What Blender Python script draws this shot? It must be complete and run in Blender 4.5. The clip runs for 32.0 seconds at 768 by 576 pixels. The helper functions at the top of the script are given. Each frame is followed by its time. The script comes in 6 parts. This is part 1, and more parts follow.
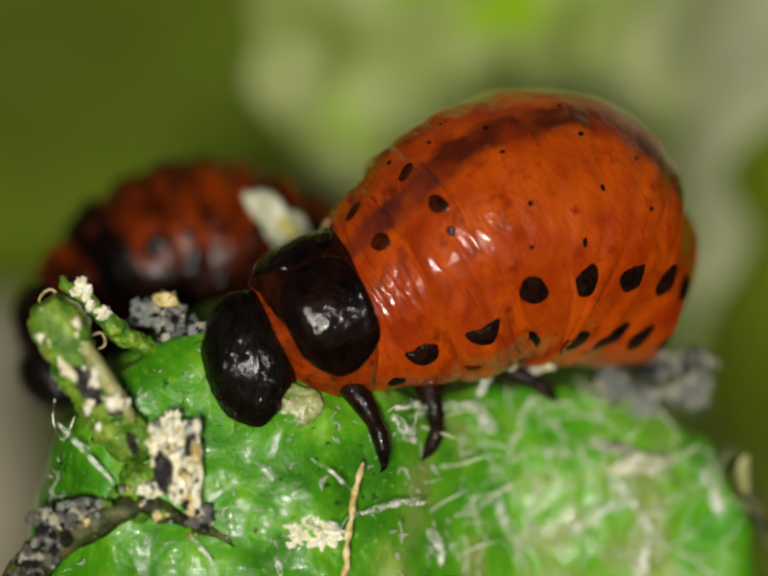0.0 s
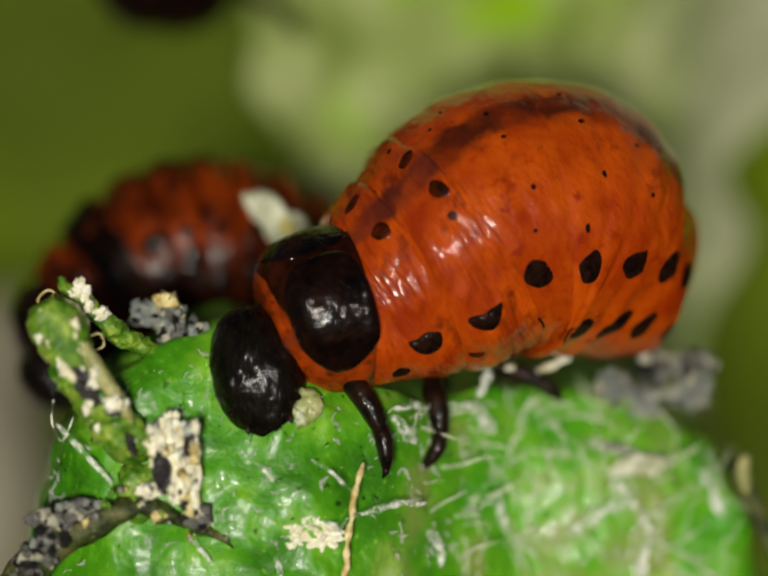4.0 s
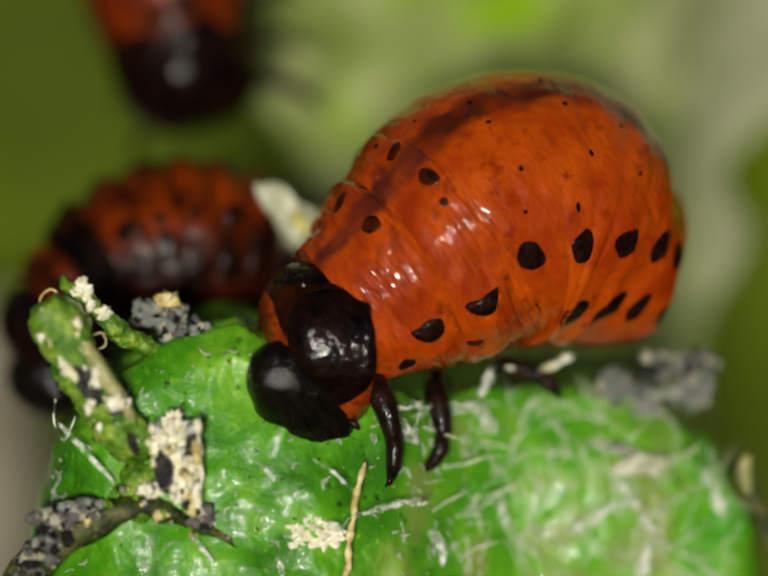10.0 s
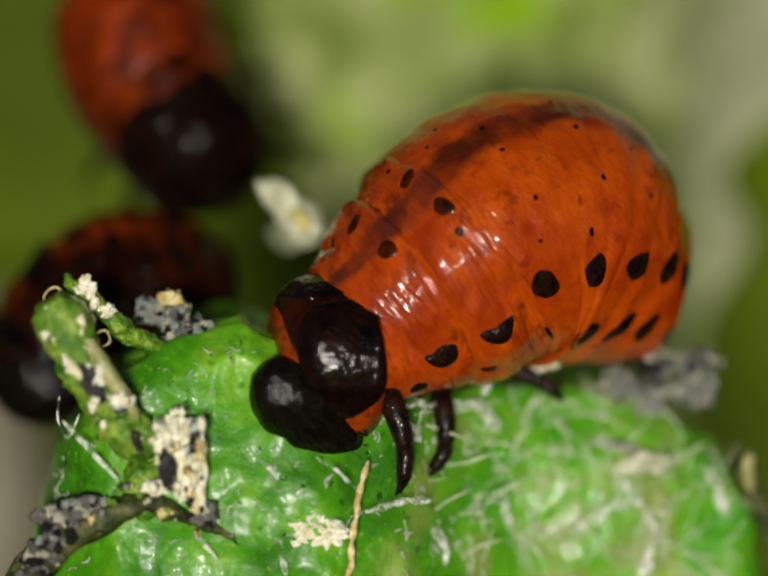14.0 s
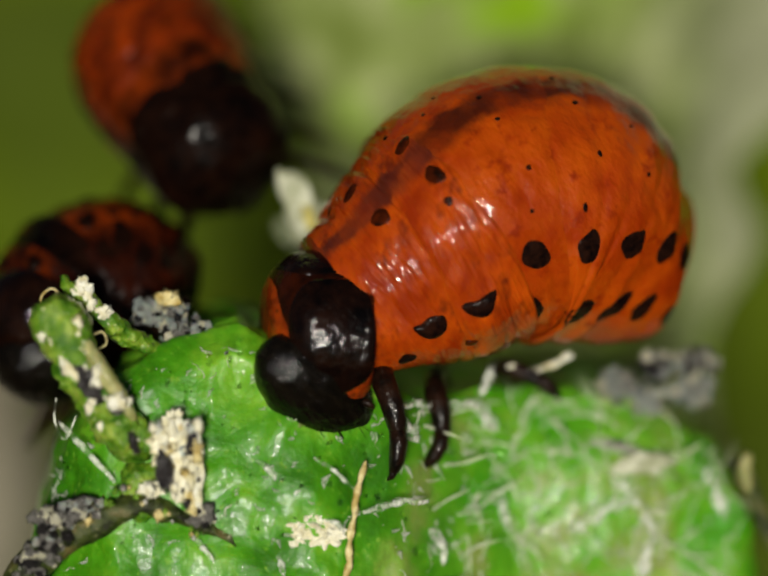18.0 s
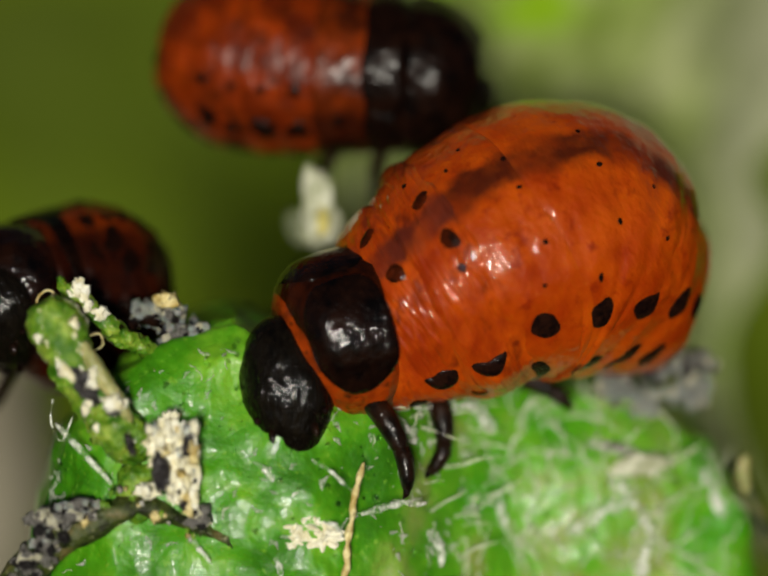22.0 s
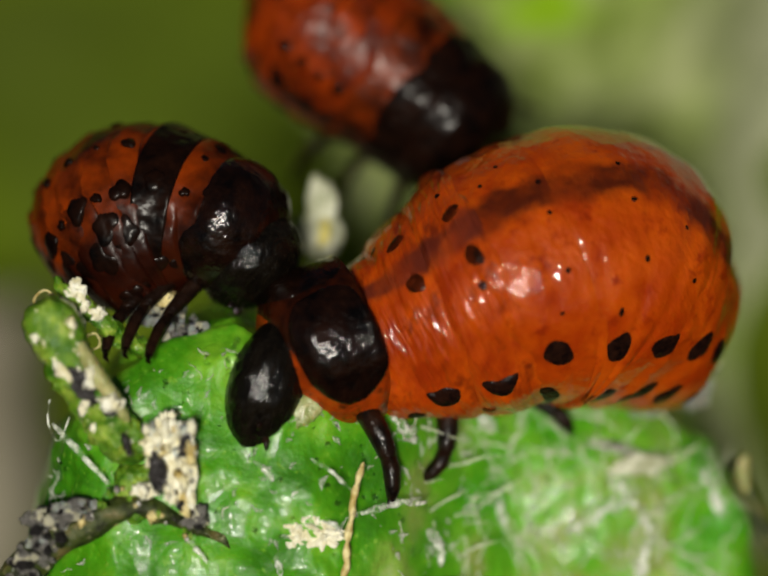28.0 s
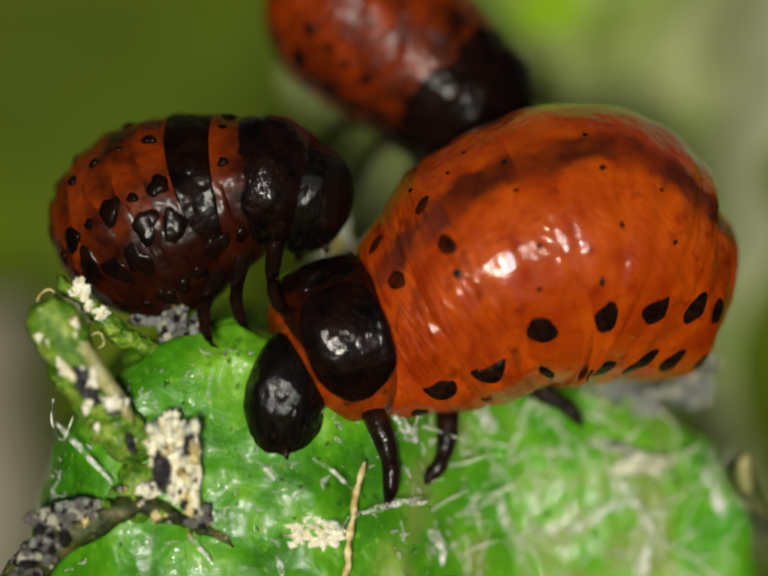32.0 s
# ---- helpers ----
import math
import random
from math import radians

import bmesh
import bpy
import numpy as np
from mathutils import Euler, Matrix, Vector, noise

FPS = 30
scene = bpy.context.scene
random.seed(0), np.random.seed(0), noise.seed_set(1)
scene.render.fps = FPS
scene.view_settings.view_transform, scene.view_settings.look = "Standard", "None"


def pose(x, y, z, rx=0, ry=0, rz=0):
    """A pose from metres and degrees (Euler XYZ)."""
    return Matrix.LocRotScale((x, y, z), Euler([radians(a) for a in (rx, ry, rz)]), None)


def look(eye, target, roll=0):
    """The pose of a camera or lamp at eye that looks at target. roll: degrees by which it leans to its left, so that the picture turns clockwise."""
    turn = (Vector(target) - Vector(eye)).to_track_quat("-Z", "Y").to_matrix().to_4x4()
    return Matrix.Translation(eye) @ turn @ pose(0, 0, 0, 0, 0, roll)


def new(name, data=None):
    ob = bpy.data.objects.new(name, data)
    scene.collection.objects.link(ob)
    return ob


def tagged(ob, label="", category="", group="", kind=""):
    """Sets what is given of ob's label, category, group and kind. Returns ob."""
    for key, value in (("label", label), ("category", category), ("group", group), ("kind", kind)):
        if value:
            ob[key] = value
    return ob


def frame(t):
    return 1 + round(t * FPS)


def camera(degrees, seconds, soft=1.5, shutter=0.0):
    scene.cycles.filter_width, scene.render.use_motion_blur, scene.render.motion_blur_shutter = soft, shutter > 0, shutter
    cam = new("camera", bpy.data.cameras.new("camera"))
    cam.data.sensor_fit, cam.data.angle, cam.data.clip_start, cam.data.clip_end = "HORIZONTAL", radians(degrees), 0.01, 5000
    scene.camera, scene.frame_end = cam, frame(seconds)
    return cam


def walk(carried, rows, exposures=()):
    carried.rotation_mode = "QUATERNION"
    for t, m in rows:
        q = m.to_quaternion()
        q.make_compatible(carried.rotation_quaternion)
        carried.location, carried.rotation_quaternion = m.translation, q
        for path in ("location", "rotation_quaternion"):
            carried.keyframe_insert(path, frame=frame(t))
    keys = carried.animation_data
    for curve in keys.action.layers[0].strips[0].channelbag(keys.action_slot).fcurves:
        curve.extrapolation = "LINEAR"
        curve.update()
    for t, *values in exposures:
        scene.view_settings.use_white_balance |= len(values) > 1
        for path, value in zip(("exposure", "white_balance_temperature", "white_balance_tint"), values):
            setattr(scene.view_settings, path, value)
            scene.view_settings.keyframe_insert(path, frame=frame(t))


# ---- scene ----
from mathutils.bvhtree import BVHTree

MM = 0.001
TILT = pose(0, 0, 0, -35)          # the camera looks down on the shoot by 35 degrees
cam = camera(11.42, 32.0, 2.4)
EYE = TILT @ pose(0, -60 * MM, 0, 90)
walk(cam, [(0, EYE), (32, EYE)])
cam.data.dof.use_dof = True        # a macro lens with a shallow depth of field
cam.data.dof.focus_distance = 0.0602
cam.data.dof.aperture_fstop = 38

# ---- light ----
LIGHT = (-0.06, -0.96, -0.08)       # towards the light, seen along the camera's axis: right, away, up
world = bpy.data.worlds.new("sky")
scene.world = world
world.use_nodes = True
wn = world.node_tree.nodes
sky = wn.new("ShaderNodeTexSky")
sky.sky_type, sky.sun_disc = "NISHITA", False
way = TILT.to_3x3() @ Vector(LIGHT)
sky.sun_elevation = math.asin(way.z / way.length)
sky.sun_rotation = math.atan2(way.x, way.y)
world.node_tree.links.new(sky.outputs[0], wn["Background"].inputs[0])
wn["Background"].inputs[1].default_value = 0.010
sun_data = bpy.data.lights.new("sun", "SUN")
sun_data.energy, sun_data.angle, sun_data.color = 3.42, radians(10), (1.0, 0.95, 0.83)
sun = new("sun", sun_data)
sun.matrix_world = look(way * 0.3, (0, 0, 0))
scene.view_settings.exposure = 0.0


# ---- materials ----
def mat(name, low, high, size, rough=0.5, bump=0.0, bump_size=0.2, coat=0.0, glow=0.0, coat_rough=0.07, bump_detail=1.5, alpha=1.0, stretch=(1, 1, 1),
        through_light=0.0, spec=0.5, mid=None, rough_var=0.1, fine=None, wrinkle=None, shuffle=False, coat_ior=1.4):
    """A surface mottled between two colours in patches of the given size (mm), with relief of depth bump (mm)."""
    m = bpy.data.materials.new(name)
    m.use_nodes = True
    nt, nd = m.node_tree, m.node_tree.nodes
    b = nd["Principled BSDF"]
    tc = nd.new("ShaderNodeTexCoord")
    mp = nd.new("ShaderNodeMapping")
    mp.inputs["Scale"].default_value = stretch
    nt.links.new(tc.outputs["Object"], mp.inputs["Vector"])
    if shuffle:                            # each piece takes its own place in the pattern
        info, far = nd.new("ShaderNodeObjectInfo"), nd.new("ShaderNodeMath")
        far.operation = "MULTIPLY"
        far.inputs[1].default_value = 0.05
        nt.links.new(info.outputs["Random"], far.inputs[0])
        nt.links.new(far.outputs[0], mp.inputs["Location"])

    def cloud(mm_size, detail=4.0, rough_n=0.6):
        n = nd.new("ShaderNodeTexNoise")
        n.inputs["Scale"].default_value = 1000.0 / mm_size
        n.inputs["Detail"].default_value = detail
        n.inputs["Roughness"].default_value = rough_n
        nt.links.new(mp.outputs[0], n.inputs["Vector"])
        return n
    n1 = cloud(size)
    ramp = nd.new("ShaderNodeValToRGB")
    ramp.color_ramp.elements[0].position, ramp.color_ramp.elements[0].color = 0.36, (*low, 1)
    ramp.color_ramp.elements[1].position, ramp.color_ramp.elements[1].color = 0.66, (*high, 1)
    if mid:
        e = ramp.color_ramp.elements.new(0.5)
        e.color = (*mid, 1)
    nt.links.new(n1.outputs[0], ramp.inputs[0])
    colour = ramp.outputs[0]
    if fine:
        n3 = cloud(fine[0], 3.0)
        r3 = nd.new("ShaderNodeValToRGB")
        r3.color_ramp.elements[0].position, r3.color_ramp.elements[1].position = fine[2], fine[2] + 0.12
        mix = nd.new("ShaderNodeMixRGB")
        mix.inputs[2].default_value = (*fine[1], 1)
        nt.links.new(n3.outputs[0], r3.inputs[0])
        nt.links.new(r3.outputs[0], mix.inputs[0])
        nt.links.new(colour, mix.inputs[1])
        colour = mix.outputs[0]
    nt.links.new(colour, b.inputs["Base Color"])
    n2 = cloud(bump_size, bump_detail, 0.5)
    if wrinkle:                            # fine folds that run round the body
        wp = nd.new("ShaderNodeMapping")
        wp.vector_type = "TEXTURE"
        wp.inputs["Rotation"].default_value = (0, radians(-wrinkle[0]), 0)
        wp.inputs["Scale"].default_value = (1 / wrinkle[1], 1 / wrinkle[2], 1 / wrinkle[2])
        nt.links.new(tc.outputs["Object"], wp.inputs["Vector"])
        nt.links.new(wp.outputs[0], n2.inputs["Vector"])
    mr = nd.new("ShaderNodeMapRange")
    mr.inputs["To Min"].default_value, mr.inputs["To Max"].default_value = max(rough - rough_var, 0.02), rough + rough_var
    nt.links.new(n2.outputs[0], mr.inputs[0])
    nt.links.new(mr.outputs[0], b.inputs["Roughness"])
    if bump:
        bp = nd.new("ShaderNodeBump")
        bp.inputs["Strength"].default_value = 1.0
        bp.inputs["Distance"].default_value = bump * MM
        nt.links.new(n2.outputs[0], bp.inputs["Height"])
        nt.links.new(bp.outputs[0], b.inputs["Normal"])
        nt.links.new(bp.outputs[0], b.inputs["Coat Normal"])
    b.inputs["Coat IOR"].default_value = coat_ior
    b.inputs["Alpha"].default_value = alpha
    b.inputs["Coat Weight"].default_value, b.inputs["Coat Roughness"].default_value = coat, coat_rough
    b.inputs["Specular IOR Level"].default_value = spec
    if glow:
        b.inputs["Subsurface Weight"].default_value = glow
        b.inputs["Subsurface Radius"].default_value = (1.0, 0.35, 0.15)
        b.inputs["Subsurface Scale"].default_value = 0.35 * MM
    b.inputs["Transmission Weight"].default_value = through_light
    b.inputs["IOR"].default_value = 1.4
    return m


def stripe(m, tint, half, middle=0.0):
    """A dark vessel along the middle of the back, seen through the skin: half width and middle in degrees round the body."""
    nt, nd = m.node_tree, m.node_tree.nodes
    b = nd["Principled BSDF"]

    def math_node(op, *values):
        n = nd.new("ShaderNodeMath")
        n.operation = op
        for k, v in enumerate(values):
            if isinstance(v, (int, float)):
                n.inputs[k].default_value = v
            else:
                nt.links.new(v, n.inputs[k])
        return n.outputs[0]

    def cloud(size, detail):
        n = nd.new("ShaderNodeTexNoise")
        n.inputs["Scale"].default_value, n.inputs["Detail"].default_value = 1000 / size, detail
        nt.links.new(tc.outputs["Object"], n.inputs["Vector"])
        return n.outputs[0]
    tc, sep = nd.new("ShaderNodeTexCoord"), nd.new("ShaderNodeSeparateXYZ")
    nt.links.new(tc.outputs["UV"], sep.inputs[0])
    turn = math_node("MULTIPLY", math_node("WRAP", sep.outputs["Y"], 0.5, -0.5), 360.0)
    off = math_node("ABSOLUTE", math_node("SUBTRACT", turn, middle))
    off = math_node("MULTIPLY_ADD", math_node("SUBTRACT", cloud(0.5, 5), 0.5), 16.0, off)
    band, blot = nd.new("ShaderNodeMapRange"), nd.new("ShaderNodeMapRange")
    band.interpolation_type = "SMOOTHSTEP"
    band.inputs["From Min"].default_value, band.inputs["From Max"].default_value = half * 1.5, half * 0.5
    nt.links.new(off, band.inputs[0])
    blot.inputs["From Min"].default_value, blot.inputs["From Max"].default_value = 0.34, 0.58
    blot.inputs["To Min"].default_value, blot.inputs["To Max"].default_value = 0.42, 0.95
    nt.links.new(cloud(0.9, 3), blot.inputs[0])
    amount = math_node("MULTIPLY", band.outputs[0], blot.outputs[0])
    mix = nd.new("ShaderNodeMixRGB")
    nt.links.new(amount, mix.inputs[0])
    nt.links.new(b.inputs["Base Color"].links[0].from_socket, mix.inputs[1])
    mix.inputs[2].default_value = (*tint, 1)
    nt.links.new(mix.outputs[0], b.inputs["Base Color"])
    return m


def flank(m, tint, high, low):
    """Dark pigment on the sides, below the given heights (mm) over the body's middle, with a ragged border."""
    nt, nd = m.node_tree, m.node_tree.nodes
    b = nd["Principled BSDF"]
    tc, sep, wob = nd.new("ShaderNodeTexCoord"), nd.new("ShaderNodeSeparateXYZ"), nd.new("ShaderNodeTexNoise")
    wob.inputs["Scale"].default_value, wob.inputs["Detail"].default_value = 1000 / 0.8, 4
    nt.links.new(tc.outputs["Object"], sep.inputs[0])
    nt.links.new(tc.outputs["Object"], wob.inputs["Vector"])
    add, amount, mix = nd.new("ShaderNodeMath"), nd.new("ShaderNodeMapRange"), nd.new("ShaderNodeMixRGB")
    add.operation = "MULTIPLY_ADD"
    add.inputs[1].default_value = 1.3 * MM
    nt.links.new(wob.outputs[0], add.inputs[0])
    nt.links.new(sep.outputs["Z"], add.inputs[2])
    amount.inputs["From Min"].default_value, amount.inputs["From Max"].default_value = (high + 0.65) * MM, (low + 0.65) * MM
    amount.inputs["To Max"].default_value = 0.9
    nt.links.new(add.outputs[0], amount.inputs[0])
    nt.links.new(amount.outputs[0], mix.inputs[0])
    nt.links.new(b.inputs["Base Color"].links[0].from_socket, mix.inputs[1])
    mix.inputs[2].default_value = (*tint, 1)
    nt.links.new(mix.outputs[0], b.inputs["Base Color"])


ORANGE = mat("orange_skin", (0.32, 0.030, 0.0008), (0.51, 0.078, 0.0015), 1.1, 0.45, 0.046, 0.24, 1.0, 0.25, spec=0.12, coat_rough=0.035,
             fine=(0.34, (0.25, 0.020, 0.001), 0.58), wrinkle=(28, 1.25, 0.9), bump_detail=2.5, coat_ior=1.36)
stripe(ORANGE, (0.060, 0.009, 0.003), 8.5, 2.0)
FOLDED = mat("folded_orange_skin", (0.27, 0.024, 0.001), (0.54, 0.078, 0.002), 0.8, 0.45, 0.085, 0.27, 1.0, coat_rough=0.05, fine=(0.7, (0.17, 0.018, 0.002), 0.55), glow=0.25, spec=0.12,
             stretch=(1.4, 0.85, 0.85), wrinkle=(32, 2.2, 0.55), bump_detail=1.6, coat_ior=1.3)
stripe(FOLDED, (0.10, 0.016, 0.008), 8.0, 4.0)
COLLAR = mat("amber_collar", (0.13, 0.016, 0.001), (0.40, 0.050, 0.0015), 0.6, 0.4, 0.05, 0.2, 0.35, 0.2, spec=0.25, fine=(0.25, (0.05, 0.008, 0.001), 0.56), bump_detail=3.0)
AMBER = mat("brown_plate", (0.005, 0.0018, 0.001), (0.035, 0.006, 0.001), 0.45, 0.35, 0.04, 0.17, 0.7, spec=0.05, bump_detail=3.0)
PLATE = mat("black_plate", (0.0015, 0.001, 0.001), (0.012, 0.004, 0.002), 0.4, 0.35, 0.034, 0.15, 0.85, spec=0.05, bump_detail=3.0, coat_rough=0.04)
DULL = mat("dull_black_plate", (0.0015, 0.001, 0.001), (0.012, 0.004, 0.002), 0.4, 0.4, 0.06, 0.3, 0.22, spec=0.05, coat_rough=0.2)
HEADSKIN = mat("black_head", (0.002, 0.0015, 0.001), (0.007, 0.005, 0.003), 0.3, 0.4, 0.030, 0.13, 0.75, stretch=(2.2, 2.2, 0.6), spec=0.05, bump_detail=3.0)
SPOT = mat("black_spot", (0.004, 0.002, 0.002), (0.020, 0.007, 0.004), 0.15, 0.3, 0.03, 0.1, 0.07, spec=0.03)
SMUDGE = mat("brown_spot", (0.010, 0.003, 0.001), (0.075, 0.010, 0.001), 0.22, 0.4, 0.03, 0.1, 0.25, spec=0.1)
LEGSKIN = mat("dark_leg", (0.003, 0.002, 0.0015), (0.020, 0.008, 0.004), 0.3, 0.35, 0.03, 0.12, 0.4, spec=0.2)
RUST = mat("rust_skin", (0.07, 0.007, 0.001), (0.26, 0.030, 0.001), 0.8, 0.4, 0.06, 0.35, 0.2, 0.15, spec=0.2, coat_rough=0.32, shuffle=True, fine=(0.5, (0.05, 0.008, 0.001), 0.56))
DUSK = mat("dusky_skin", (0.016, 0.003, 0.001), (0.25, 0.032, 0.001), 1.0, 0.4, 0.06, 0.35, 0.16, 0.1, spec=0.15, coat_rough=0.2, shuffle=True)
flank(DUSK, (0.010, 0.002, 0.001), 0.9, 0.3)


def leaf_material():
    """Glossy flesh where the skin is eaten off, pale down where it is left; the border is ragged."""
    m = mat("leaf_skin", (0.034, 0.17, 0.003), (0.18, 0.43, 0.018), 1.3, 0.45, 0.026, 0.15, 0.30, 0.2, fine=(0.16, (0.17, 0.39, 0.028), 0.60), bump_detail=3.0, coat_rough=0.06, mid=(0.068, 0.285, 0.004))
    nt, nd = m.node_tree, m.node_tree.nodes
    b = nd["Principled BSDF"]
    tc = nd.new("ShaderNodeTexCoord")

    def cloud(size, detail):
        n = nd.new("ShaderNodeTexNoise")
        n.inputs["Scale"].default_value, n.inputs["Detail"].default_value = 1000 / size, detail
        nt.links.new(tc.outputs["Object"], n.inputs["Vector"])
        return n
    ramp = nd.new("ShaderNodeValToRGB")
    els = ramp.color_ramp.elements
    els[0].position, els[0].color = 0.34, (0.060, 0.30, 0.003, 1)
    els[1].position, els[1].color = 0.70, (0.40, 0.49, 0.20, 1)
    for at, c in ((0.46, (0.125, 0.37, 0.012)), (0.56, (0.23, 0.30, 0.065)), (0.62, (0.27, 0.46, 0.07))):
        els.new(at).color = (*c, 1)
    nt.links.new(cloud(1.3, 7).outputs[0], ramp.inputs[0])
    sep = nd.new("ShaderNodeSeparateXYZ")
    nt.links.new(tc.outputs["Object"], sep.inputs[0])
    add = nd.new("ShaderNodeMath")
    add.operation = "MULTIPLY_ADD"
    add.inputs[1].default_value = 0.005
    nt.links.new(cloud(1.6, 5).outputs[0], add.inputs[0])
    nt.links.new(sep.outputs["X"], add.inputs[2])
    edge = nd.new("ShaderNodeMapRange")
    edge.inputs["From Min"].default_value, edge.inputs["From Max"].default_value = 0.0022, 0.0036
    nt.links.new(add.outputs[0], edge.inputs[0])
    mix = nd.new("ShaderNodeMixRGB")
    nt.links.new(edge.outputs[0], mix.inputs[0])
    nt.links.new(b.inputs["Base Color"].links[0].from_socket, mix.inputs[1])
    nt.links.new(ramp.outputs[0], mix.inputs[2])
    nt.links.new(mix.outputs[0], b.inputs["Base Color"])
    return m


def patchy(m, size, low, high):
    """Glassy stuff: clear in places, milky in streaks; the white streaks stand in for bright highlights."""
    nt, nd = m.node_tree, m.node_tree.nodes
    tc, n, r = nd.new("ShaderNodeTexCoord"), nd.new("ShaderNodeTexNoise"), nd.new("ShaderNodeMapRange")
    n.inputs["Scale"].default_value, n.inputs["Detail"].default_value = size, 3.0
    r.inputs["From Min"].default_value, r.inputs["From Max"].default_value = 0.42, 0.66
    r.inputs["To Min"].default_value, r.inputs["To Max"].default_value = low, high
    nt.links.new(tc.outputs["Object"], n.inputs["Vector"])
    nt.links.new(n.outputs[0], r.inputs[0])
    nt.links.new(r.outputs[0], nd["Principled BSDF"].inputs["Alpha"])
    return m


def lit_edge(m, tint, start, end):
    """A leaf's lit edge, put into its colour as a paler border along one side, from start to end (mm right of its
    base), with a ragged line.
    """
    nt, nd = m.node_tree, m.node_tree.nodes
    b = nd["Principled BSDF"]
    tc, sep, wob = nd.new("ShaderNodeTexCoord"), nd.new("ShaderNodeSeparateXYZ"), nd.new("ShaderNodeTexNoise")
    wob.inputs["Scale"].default_value, wob.inputs["Detail"].default_value = 1000 / 1.6, 4
    add, amount, mix = nd.new("ShaderNodeMath"), nd.new("ShaderNodeMapRange"), nd.new("ShaderNodeMixRGB")
    add.operation = "MULTIPLY_ADD"
    add.inputs[1].default_value = 3 * MM
    nt.links.new(tc.outputs["Object"], sep.inputs[0])
    nt.links.new(tc.outputs["Object"], wob.inputs["Vector"])
    nt.links.new(wob.outputs[0], add.inputs[0])
    nt.links.new(sep.outputs["X"], add.inputs[2])
    amount.inputs["From Min"].default_value, amount.inputs["From Max"].default_value = (start + 1.5) * MM, (end + 1.5) * MM
    nt.links.new(add.outputs[0], amount.inputs[0])
    nt.links.new(amount.outputs[0], mix.inputs[0])
    nt.links.new(b.inputs["Base Color"].links[0].from_socket, mix.inputs[1])
    mix.inputs[2].default_value = (*tint, 1)
    nt.links.new(mix.outputs[0], b.inputs["Base Color"])


CLEAR = patchy(mat("clear_hair", (0.56, 0.66, 0.34), (0.95, 0.97, 0.80), 0.3, 0.2, 0.03, 0.1, 1.0), 2600, 0.04, 0.50)
GLASS = patchy(mat("glassy_membrane", (0.86, 0.92, 0.72), (1.0, 1.0, 0.94), 0.2, 0.2, 0.04, 0.1, 1.0, bump_detail=3.0), 5200, 0.02, 0.75)
DROP = mat("clear_drop", (0.9, 1.0, 0.88), (1.0, 1.0, 1.0), 0.3, 0.05, through_light=1.0, rough_var=0.02)
WHITE = mat("white_crust", (0.74, 0.68, 0.42), (0.96, 0.95, 0.82), 0.18, 0.6, 0.05, 0.08, fine=(0.07, (0.14, 0.11, 0.06), 0.68), bump_detail=6.0)
CREAM = mat("cream_flake", (0.74, 0.66, 0.36), (0.96, 0.95, 0.80), 0.25, 0.4, 0.03, 0.1, 0.3, bump_detail=6.0)
PALE = mat("pale_crumb", (0.26, 0.27, 0.23), (0.86, 0.87, 0.80), 0.1, 0.45, 0.05, 0.07, 0.3, 0.2, bump_detail=5.0)
GREY = mat("grey_crumb", (0.02, 0.02, 0.025), (0.68, 0.67, 0.62), 0.12, 0.6, 0.05, 0.08, mid=(0.24, 0.22, 0.20), bump_detail=6.0)
MOSS = mat("green_stub", (0.045, 0.15, 0.006), (0.34, 0.46, 0.06), 0.34, 0.35, 0.10, 0.13, 0.6, 0.15, mid=(0.14, 0.28, 0.015), fine=(0.14, (0.72, 0.74, 0.46), 0.64), bump_detail=4.0)
BARK = mat("dark_stem", (0.012, 0.014, 0.005), (0.14, 0.11, 0.035), 0.35, 0.5, 0.06, 0.1, 0.2, mid=(0.05, 0.07, 0.012), fine=(0.16, (0.34, 0.32, 0.18), 0.62), bump_detail=6.0)
SCAR = mat("chewed_pulp", (0.13, 0.21, 0.03), (0.42, 0.42, 0.18), 0.3, 0.3, 0.05, 0.15, 0.7, 0.3, bump_detail=4.0)
STRAW = mat("straw_thread", (0.45, 0.32, 0.08), (0.90, 0.80, 0.42), 0.2, 0.35, 0.03, 0.08, fine=(0.16, (0.10, 0.06, 0.015), 0.56), bump_detail=6.0)
PETAL = mat("dry_petal", (0.30, 0.32, 0.18), (0.74, 0.75, 0.60), 0.25, 0.5, 0.03, 0.08, 0.2, mid=(0.50, 0.51, 0.36), bump_detail=6.0)
WITHERED = mat("withered_petal", (0.09, 0.11, 0.05), (0.26, 0.28, 0.17), 0.3, 0.5, 0.03, 0.1, 0.1, bump_detail=4.0)
SHEATH = mat("papery_sheath", (0.22, 0.24, 0.07), (0.52, 0.48, 0.22), 0.3, 0.35, 0.03, 0.1, 0.4, 0.15, bump_detail=4.0)
BLACK = mat("black_patch", (0.006, 0.005, 0.006), (0.04, 0.035, 0.035), 0.12, 0.35, 0.03, 0.07, bump_detail=6.0)


